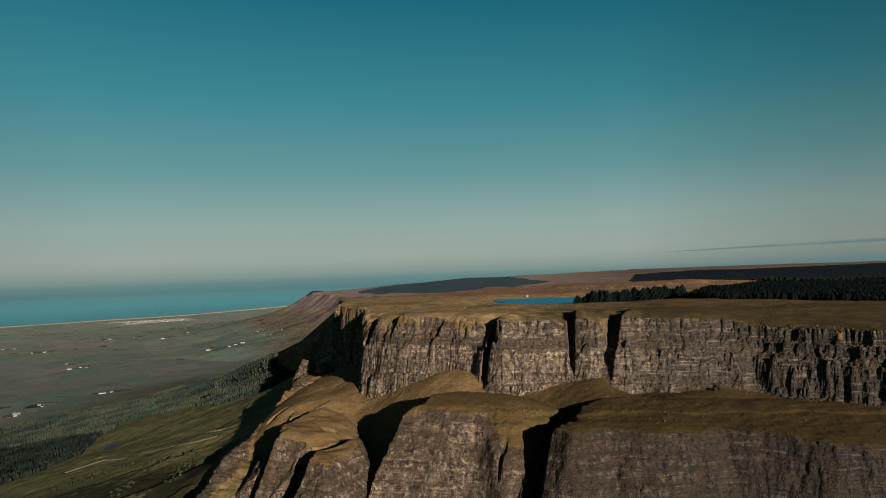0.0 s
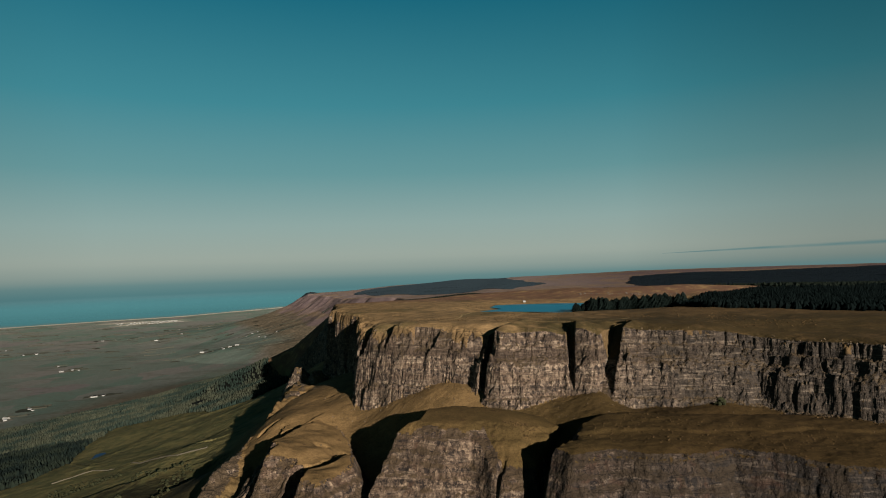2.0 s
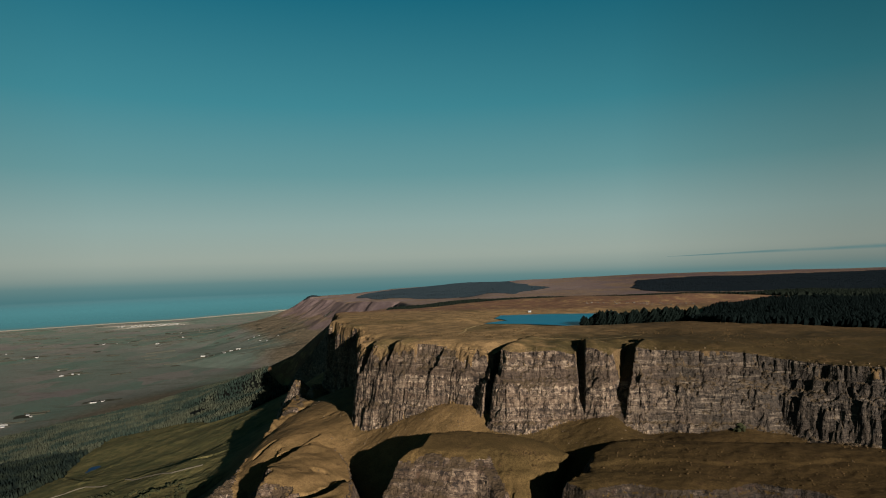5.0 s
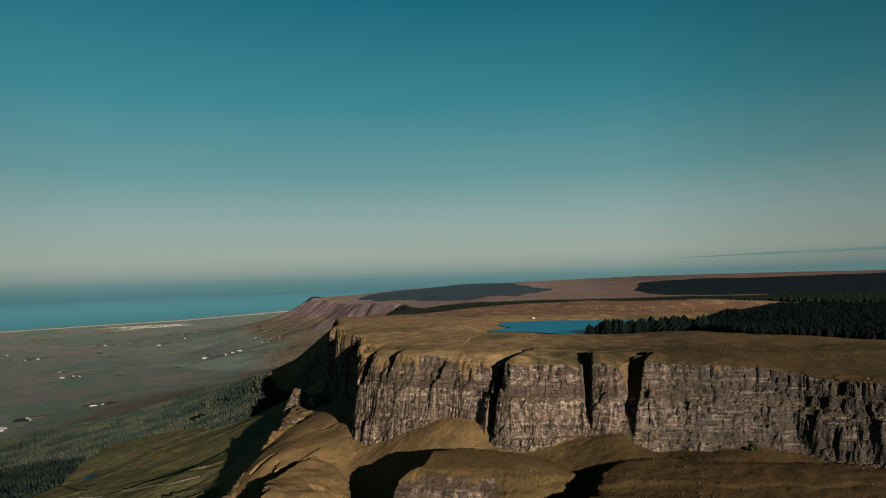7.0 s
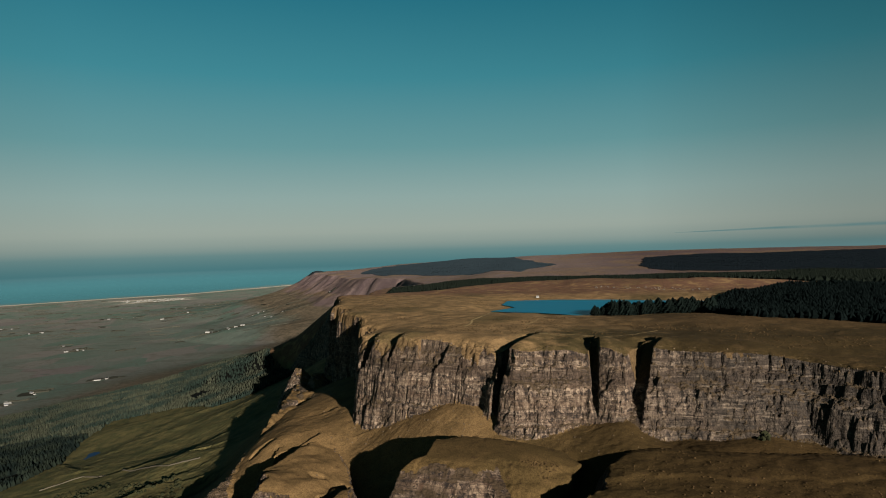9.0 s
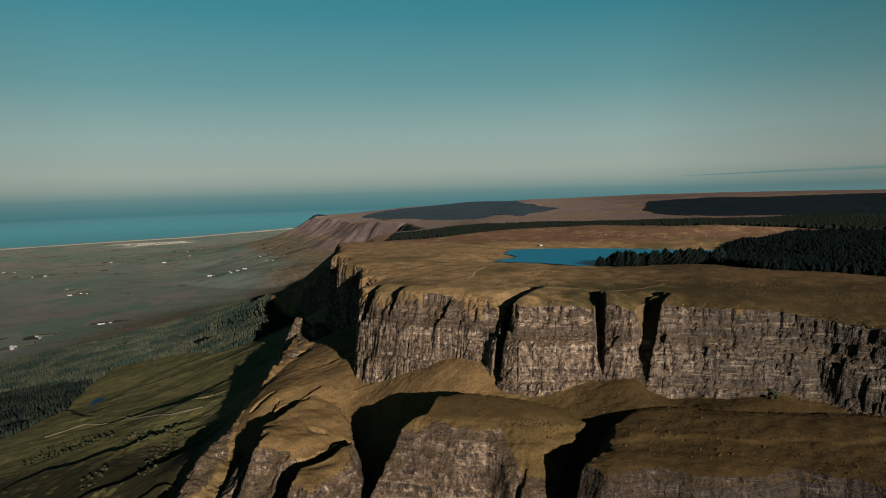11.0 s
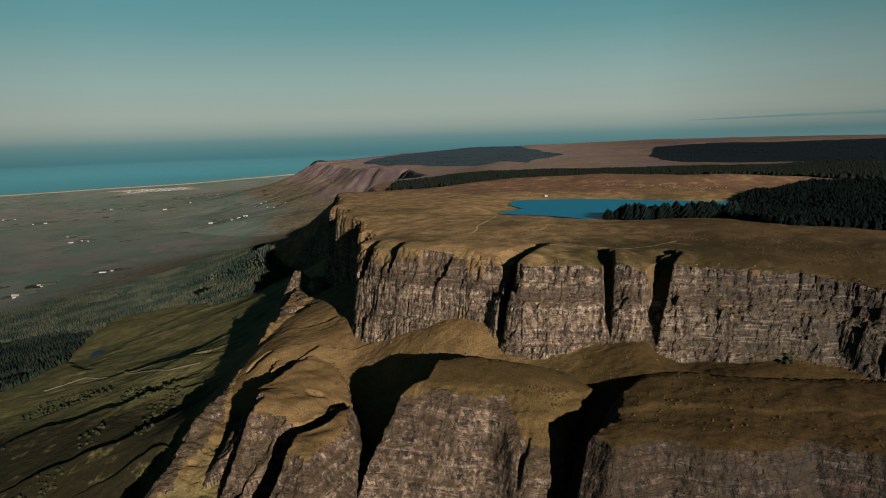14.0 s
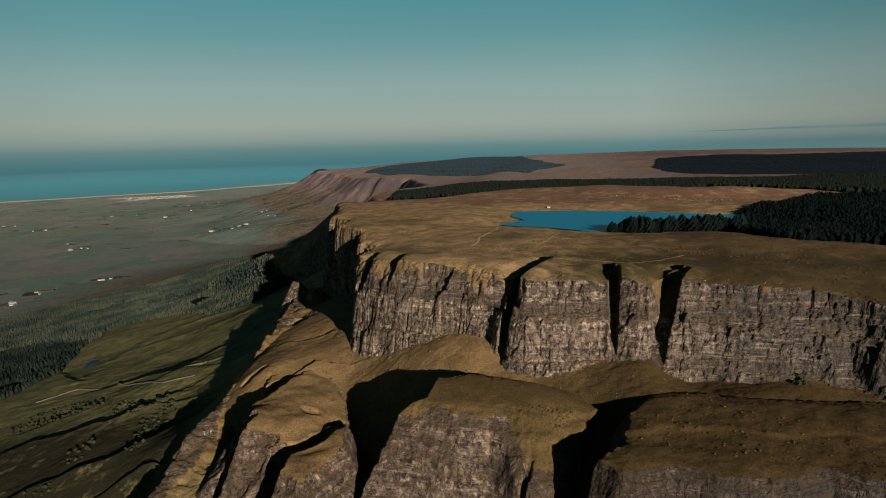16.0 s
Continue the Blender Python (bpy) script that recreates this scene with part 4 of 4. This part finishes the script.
# farms and cottages of the plain: place and kind
FARMS = [(-1575, 1641, 0), (-1590, 1660, 2), (-1607, 1778, 1), (-1630, 1790, 0), (-1533, 1966, 2), (-1510, 1985, 0), (-2177, 2551, 2), (-2120, 2590, 1), (-2160, 2600, 0), (-2926, 3123, 0), (-2890, 3170, 2), (-2968, 3819, 2), (-2900, 3860, 0), (-2840, 3900, 1)]
FARMS += [(-1922, 2603, 1), (-1590, 3026, 2), (-1570, 3060, 2), (-1608, 2990, 0), (-1640, 3040, 2), (-1700, 2980, 0), (-1735, 3000, 2), (-1673, 3437, 0), (-1655, 3470, 1), (-1690, 3400, 1), (-1500, 3250, 1), (-1560, 3290, 0), (-1470, 3330, 1), (-2466, 3965, 0), (-2500, 4010, 1), (-2880, 4459, 1), (-2830, 4500, 0),
         (-3291, 3294, 2), (-3250, 3330, 0), (-2323, 2698, 0), (-2391, 3602, 1), (-2730, 4600, 1), (-2690, 4700, 0), (-2900, 4800, 1), (-2960, 4870, 1), (-2480, 3700, 2), (-1250, 3500, 0), (-1750, 1700, 1)]


def build_hedges():
    """Hedgerows and copses of the plain, too many and too far off to count."""
    r = np.random.default_rng(11)
    body, faces, count = [], [], 0
    for i in range(210):
        far = i / 210
        y = 1700 + 3600 * far**1.2 + r.uniform(-100, 100)
        x = -(y * (0.36 + 0.62 * r.random())) - 120
        if outline_distance(np.array([x]), np.array([y]), SHORE)[0] > -250:
            continue
        turn = r.choice([0.45] * 8 + [-0.9]) + r.uniform(-0.07, 0.07)
        length = r.uniform(60, 320) if r.random() < 0.7 else r.uniform(25, 60)
        if turn < 0:
            length = r.uniform(25, 60)
        if i < 2 * len(FARMS):
            # shelter belts beside the farms
            x, y, length = FARMS[i // 2][0] + r.uniform(-30, 30), FARMS[i // 2][1] + 18 + r.uniform(-25, 35), r.uniform(30, 80)
        deep = r.uniform(1.5, 3.5) if length > 60 else r.uniform(10, 26)
        n = max(4, int(length / 11))
        u = np.linspace(-0.5, 0.5, n) * length
        cx, cy = x + u * math.cos(turn), y + u * math.sin(turn)
        cz = height(cx, cy)
        tall = r.uniform(1.5, 4.5) * r.uniform(0.4, 1.6, n)
        for off, up in ((-1, 0), (-0.7, 0.8), (0.1, 1.1), (0.8, 0.7), (1, 0)):
            w = off * deep * r.uniform(0.7, 1.2, n)
            body.append(np.stack([cx - w * math.sin(turn), cy + w * math.cos(turn), cz + up * tall - 0.3], -1))
        for a in range(4):
            for b in range(n - 1):
                p = count + a * n + b
                faces.append((p, p + 1, p + n + 1, p + n))
        count += 5 * n
    flat = np.concatenate(body)
    ob = new("hedgerows", sheet_mesh("hedgerows", drawn_in(flat), np.array(faces), flat, False))
    ob.data.materials.append(HEDGE)
    tagged(ob, "dark hedgerows and small copses between the fields", "hedge", kind="stuff")


def house(length, depth, eaves, label, barn=False):
    base = new("farmhouse")
    roof = depth * 0.42
    l, d = length / 2, depth / 2
    bm = bmesh.new()
    low = [bm.verts.new(p) for p in ((-l, -d, -2), (l, -d, -2), (l, d, -2), (-l, d, -2))]
    top = [bm.verts.new(p) for p in ((-l, -d, eaves), (l, -d, eaves), (l, d, eaves), (-l, d, eaves))]
    gable = [bm.verts.new((-l, 0, eaves + roof)), bm.verts.new((l, 0, eaves + roof))]
    bm.faces.new((low[0], low[1], top[1], top[0])), bm.faces.new((low[2], low[3], top[3], top[2]))
    bm.faces.new((low[1], low[2], top[2], gable[1], top[1])), bm.faces.new((low[3], low[0], top[0], gable[0], top[3]))
    part("wall", bm, PLASTER, base)
    bm = bmesh.new()
    for s in (-1, 1):
        e = [bm.verts.new(p) for p in ((-l - 0.4, s * (d + 0.5), eaves - 0.1), (l + 0.4, s * (d + 0.5), eaves - 0.1), (l + 0.4, 0, eaves + roof + 0.25), (-l - 0.4, 0, eaves + roof + 0.25))]
        bm.faces.new(e if s < 0 else e[::-1])
    bmesh.ops.solidify(bm, geom=bm.faces[:], thickness=0.25)
    part("roof", bm, PLASTER if barn else SLATE, base, "pale sheet roof" if barn else "grey slate roof")
    if not barn:
        for end in (-1, 1):
            bm = bmesh.new()
            bmesh.ops.create_cube(bm, size=1.0, matrix=Matrix.Translation((end * (l - 0.6), 0, eaves + roof + 0.5)) @ Matrix.Diagonal((0.9, 0.7, 1.8, 1)))
            part("chimney", bm, PLASTER, base)
    return tagged(base, label, "barn" if barn else "house", "houses on the plain")


def build_houses():
    kinds = [house(17, 9, 5.5, "white rendered farmhouse with a slate roof"), house(11, 8, 4.2, "small white cottage with a slate roof"), house(34, 14, 6, "long white farm shed with a pale roof", True)]
    first = set()
    for x, y, k in FARMS:
        m = stand(x, y, rng.uniform(-0.4, 0.9), rng.uniform(0.45, 0.7))
        if k in first:
            place_copy(kinds[k], m)
        else:
            kinds[k].matrix_basis = m
            first.add(k)
    # rows of caravans behind the dunes
    bm = bmesh.new()
    van = new("caravan")
    bmesh.ops.create_cube(bm, size=1.0, matrix=Matrix.Translation((0, 0, 1.7)) @ Matrix.Diagonal((22, 7, 3.4, 1)))
    bmesh.ops.bevel(bm, geom=bm.edges[:], offset=0.6, segments=2, affect="EDGES")
    part("body", bm, PLASTER, van)
    tagged(van, "white static caravan on the coastal park", "caravan", "caravans behind the dunes")
    n = 0
    for row in range(6):
        for i in range(15):
            x, y = -4000 + 28 * i + 48 * row + rng.uniform(-4, 4), 5270 + 22 * i - 40 * row + rng.uniform(-8, 8)
            if rng.random() < 0.2:
                continue
            m = stand(x, y, rng.uniform(-0.3, 0.3), 1.0)
            if n:
                place_copy(van, m)
            else:
                van.matrix_basis = m
            n += 1
    shed = house(7, 4, 3.0, "small white hut beside the lake", True)
    shed.name = "hut"
    tagged(shed, category="hut", group="hut by the lake")
    shed.matrix_basis = stand(24, 1142, 0.3, 0.7)


def strip(name, points, wide, tall, mat, label, category, kind="", rough=0.0):
    """A low wall or a trodden path that follows the land."""
    xs, ys = [], []
    for (ax, ay), (bx, by) in zip(points, points[1:]):
        n = max(2, int(math.hypot(bx - ax, by - ay) / 2.5))
        xs += list(np.linspace(ax, bx, n, endpoint=False))
        ys += list(np.linspace(ay, by, n, endpoint=False))
    x, y = np.array(xs), np.array(ys)
    x, y = x + 1.5 * fbm(x, y, 20, 2, 61), y + 1.5 * fbm(y, x, 20, 2, 62)
    dx, dy = np.gradient(x), np.gradient(y)
    k = np.hypot(dx, dy)
    nx, ny = -dy / k, dx / k
    rows = []
    profile = ((-0.5, -1.2), (-0.42, 1.0), (0.42, 1.0), (0.5, -1.2)) if tall > 0.5 else ((-0.5, 0.0), (0.0, 1.0), (0.5, 0.0))
    for off, up in profile:
        px, py = x + nx * wide * off, y + ny * wide * off
        rows.append(np.stack([px, py, height(px, py) + up * tall + rough * fbm(px, py, 2.0, 2, 63) + 0.06], -1))
    p = np.concatenate(rows)
    n = len(x)
    faces = [(a * n + b, (a + 1) * n + b, (a + 1) * n + b + 1, a * n + b + 1) for a in range(len(rows) - 1) for b in range(n - 1)]
    ob = new(name, sheet_mesh(name, p, np.array(faces)[:, ::-1], p, False))
    ob.data.materials.append(mat)
    tagged(ob, label, category, kind=kind)


def build_small():
    strip("stone_wall", [(-647, 785), (-600, 808), (-528, 797), (-426, 752), (-385, 758)], 1.2, 1.3, WALL_STONE, "pale dry-stone wall across the hillside pasture", "wall", rough=0.3)
    strip("footpath", [(-36, 935), (-33, 880), (-38, 829), (-44, 800), (-41, 775), (-46, 742)], 2.4, 0.12, PATH_SOIL, "narrow trodden path from the lake to the cliff top", "path", "structure")
    strip("footpath", [(44, 870), (40, 830), (33, 790), (22, 750)], 1.8, 0.12, PATH_SOIL, "faint path over the plateau grass", "path", "structure")
    strip("footpath", [(40, 666), (76, 675), (105, 660), (135, 678), (160, 712)], 1.6, 0.12, PATH_SOIL, "narrow trodden path along the cliff top", "path", "structure")
    # a pool on the bench
    bm = bmesh.new()
    z = float(height(-708, 955)[0]) + 0.8
    ring = [bm.verts.new((-708 + (6 + 2 * math.sin(3 * a)) * math.cos(a) * 1.4 - 4 * math.sin(a), 955 + 20 * math.sin(a), z)) for a in np.linspace(0, 2 * math.pi, 24, endpoint=False)]
    bm.faces.new(ring)
    part("pond", bm, POND_WATER, None)
    tagged(bpy.data.objects["pond"], "small dark blue pool on the pasture", "pond", kind="structure")
    # boulders on the heath beyond the lake
    stones = []
    for s in range(3):
        bm = bmesh.new()
        bmesh.ops.create_icosphere(bm, subdivisions=2, radius=1.0)
        for v in bm.verts:
            v.co *= 0.8 + 0.35 * noise.noise(v.co * 1.7 + Vector((s * 9, 0, 0)))
            v.co.z = max(v.co.z * 0.75, -0.35)
        mesh = bpy.data.meshes.new("boulder")
        bm.to_mesh(mesh)
        bm.free()
        mesh.materials.append(STONE)
        stones.append(mesh)
    for i in range(60):
        x = 130 + 190 * rng.random()
        y = 1272 - 0.35 * (x - 140) + rng.uniform(-14, 14)
        ob = new("boulder", stones[i % 3])
        ob.matrix_basis = stand(x, y, rng.uniform(0, 6), rng.uniform(0.8, 2.2))
        tagged(ob, "pale weathered boulder on the brown heath", "boulder", "boulders on the heath")
    # gorse and bracken on the lower slope
    scatter("gorse_bushes", "dark gorse and bracken clumps on the rough pasture", [(-320, 480), (-600, 560), (-760, 700), (-700, 800), (-640, 830), (-520, 775), (-400, 740), (-345, 660)], 6.5, (1.2, 3.4), GORSE, 6, 0.25, 14, gap=0.95, category="bush", wide=(0.6, 1.1), squat=1.0)
    tuft = dict(category="tussock", wide=(0.6, 1.1), squat=1.0)
    scatter("tussocks", "dark heather tussocks on the plateau grass", [(-260, 900), (-150, 750), (-20, 665), (120, 630), (260, 630), (330, 640), (330, 760), (200, 860), (60, 880), (-60, 1180), (-240, 1150)], 4.2, (0.35, 0.9), TUSSOCK, 5, 0.6, 31, gap=1.2, **tuft)
    scatter("tussocks", "dark bracken clumps on the grassy terrace", [(95, 470), (110, 540), (180, 560), (330, 545), (330, 440), (180, 460)], 3.6, (0.35, 0.9), TUSSOCK, 5, 0.7, 33, gap=1.15, **tuft)
    scatter("tussocks", "low bushes along the brow of the buttress", [(-38, 501), (-10, 497), (14, 503), (40, 499), (58, 510), (56, 516), (40, 506), (14, 510), (-10, 504), (-38, 508)], 2.0, (0.5, 1.3), TUSSOCK, 6, 0.35, 35, gap=0.85, **tuft)
    scatter("cliff_bushes", "dark bushes at the foot of the basalt cliff", [(211, 571), (222, 571), (222, 579), (211, 579)], 3.4, (3, 5.5), GORSE, 7, 0.2, 15, category="bush", wide=(0.5, 0.8), squat=1.0)


def build_scree():
    """Fallen blocks on the talus and along the rims."""
    r = np.random.default_rng(23)
    x, y = r.uniform(-330, 330, 60000), r.uniform(450, 940, 60000)
    z, kind, bare = land(x, y)
    e = 1.5
    slope = np.hypot(land(x + e, y)[0] - z, land(x, y + e)[0] - z) / e
    rim = outline_distance(x, y, PLATEAU)
    foot = (rim > 18) & (rim < 70) & (slope > 0.3) & (slope < 0.95) & (kind == 0)
    lip = (np.abs(rim + 4) < 5) & (y < 760)
    spur = (kind == 0) & (slope > 0.6) & (slope < 1.1)
    keep = (foot & (r.random(len(x)) < 0.2)) | (lip & (r.random(len(x)) < 0.4)) | (spur & (r.random(len(x)) < 0.03))
    p = np.stack([x, y, z], -1)[keep]
    size = r.uniform(0.2, 1.0, len(p)) ** 4 * 1.0
    ang = np.arange(5) * 2 * math.pi / 5
    low = np.stack([np.cos(ang), np.sin(ang), np.full(5, -0.5)], -1)
    high = np.stack([0.7 * np.cos(ang + 0.6), 0.7 * np.sin(ang + 0.6), np.full(5, 0.6)], -1)
    shape = np.concatenate([low, high, [[0, 0, 0.85]]])
    body = p[:, None] + shape[None] * size[:, None, None] * r.uniform(0.6, 1.3, (len(p), 11, 3))
    tri = []
    for i in range(5):
        j = (i + 1) % 5
        tri += [(i, j, 5 + i), (j, 5 + j, 5 + i), (5 + i, 5 + j, 10)]
    faces = (np.arange(len(p))[:, None, None] * 11 + np.array(tri)[None]).reshape(-1, 3)
    flat = body.reshape(-1, 3)
    ob = new("scree", sheet_mesh("scree", flat, faces, flat, False))
    ob.data.materials.append(SCREE)
    tagged(ob, "grey-brown fallen basalt blocks on the grassy talus", "rocks", kind="stuff")


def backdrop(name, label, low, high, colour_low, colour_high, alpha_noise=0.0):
    """A strip of far distance at the edge of sight, lit by its own emission. low, high: rows of heading in degrees
    right of +y and degrees above level.
    """
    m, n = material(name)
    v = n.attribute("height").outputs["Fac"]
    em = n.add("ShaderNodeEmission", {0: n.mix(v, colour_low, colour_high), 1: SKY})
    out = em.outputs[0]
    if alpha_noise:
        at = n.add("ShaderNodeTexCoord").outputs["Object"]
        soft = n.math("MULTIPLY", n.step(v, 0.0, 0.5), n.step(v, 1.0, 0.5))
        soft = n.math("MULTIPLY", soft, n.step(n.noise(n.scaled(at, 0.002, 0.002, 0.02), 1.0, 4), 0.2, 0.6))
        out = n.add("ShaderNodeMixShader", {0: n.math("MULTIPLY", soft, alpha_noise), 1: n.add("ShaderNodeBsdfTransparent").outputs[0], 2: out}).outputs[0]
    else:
        # its upper edge fades to clear, imitating haze
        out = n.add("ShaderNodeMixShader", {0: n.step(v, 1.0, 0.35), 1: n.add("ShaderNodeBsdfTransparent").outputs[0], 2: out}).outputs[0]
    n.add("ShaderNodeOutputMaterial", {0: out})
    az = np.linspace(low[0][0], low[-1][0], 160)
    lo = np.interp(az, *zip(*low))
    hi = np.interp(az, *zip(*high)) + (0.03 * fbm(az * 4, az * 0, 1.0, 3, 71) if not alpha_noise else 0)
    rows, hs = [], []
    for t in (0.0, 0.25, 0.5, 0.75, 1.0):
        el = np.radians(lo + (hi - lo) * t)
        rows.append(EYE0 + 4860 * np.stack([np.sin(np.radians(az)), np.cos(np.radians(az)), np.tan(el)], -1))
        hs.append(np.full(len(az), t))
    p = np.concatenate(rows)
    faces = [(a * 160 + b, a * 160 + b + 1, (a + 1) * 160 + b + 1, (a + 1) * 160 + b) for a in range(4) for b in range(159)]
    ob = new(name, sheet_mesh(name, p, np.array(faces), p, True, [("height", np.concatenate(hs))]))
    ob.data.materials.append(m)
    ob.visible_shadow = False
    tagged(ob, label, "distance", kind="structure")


build_woods()
build_hedges()
build_houses()
build_small()
build_scree()
# the coast glows in flat tones that already hold the haze
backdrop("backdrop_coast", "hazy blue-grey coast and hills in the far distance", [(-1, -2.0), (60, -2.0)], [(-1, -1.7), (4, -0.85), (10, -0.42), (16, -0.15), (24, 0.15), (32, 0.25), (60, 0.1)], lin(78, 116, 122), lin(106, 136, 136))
backdrop("backdrop_cloud", "thin grey streak of cloud over the far coast", [(10, 0.6), (45, 0.7)], [(10, 0.65), (18, 0.95), (30, 1.25), (45, 1.35)], lin(80, 120, 124), lin(80, 120, 124), 0.8)
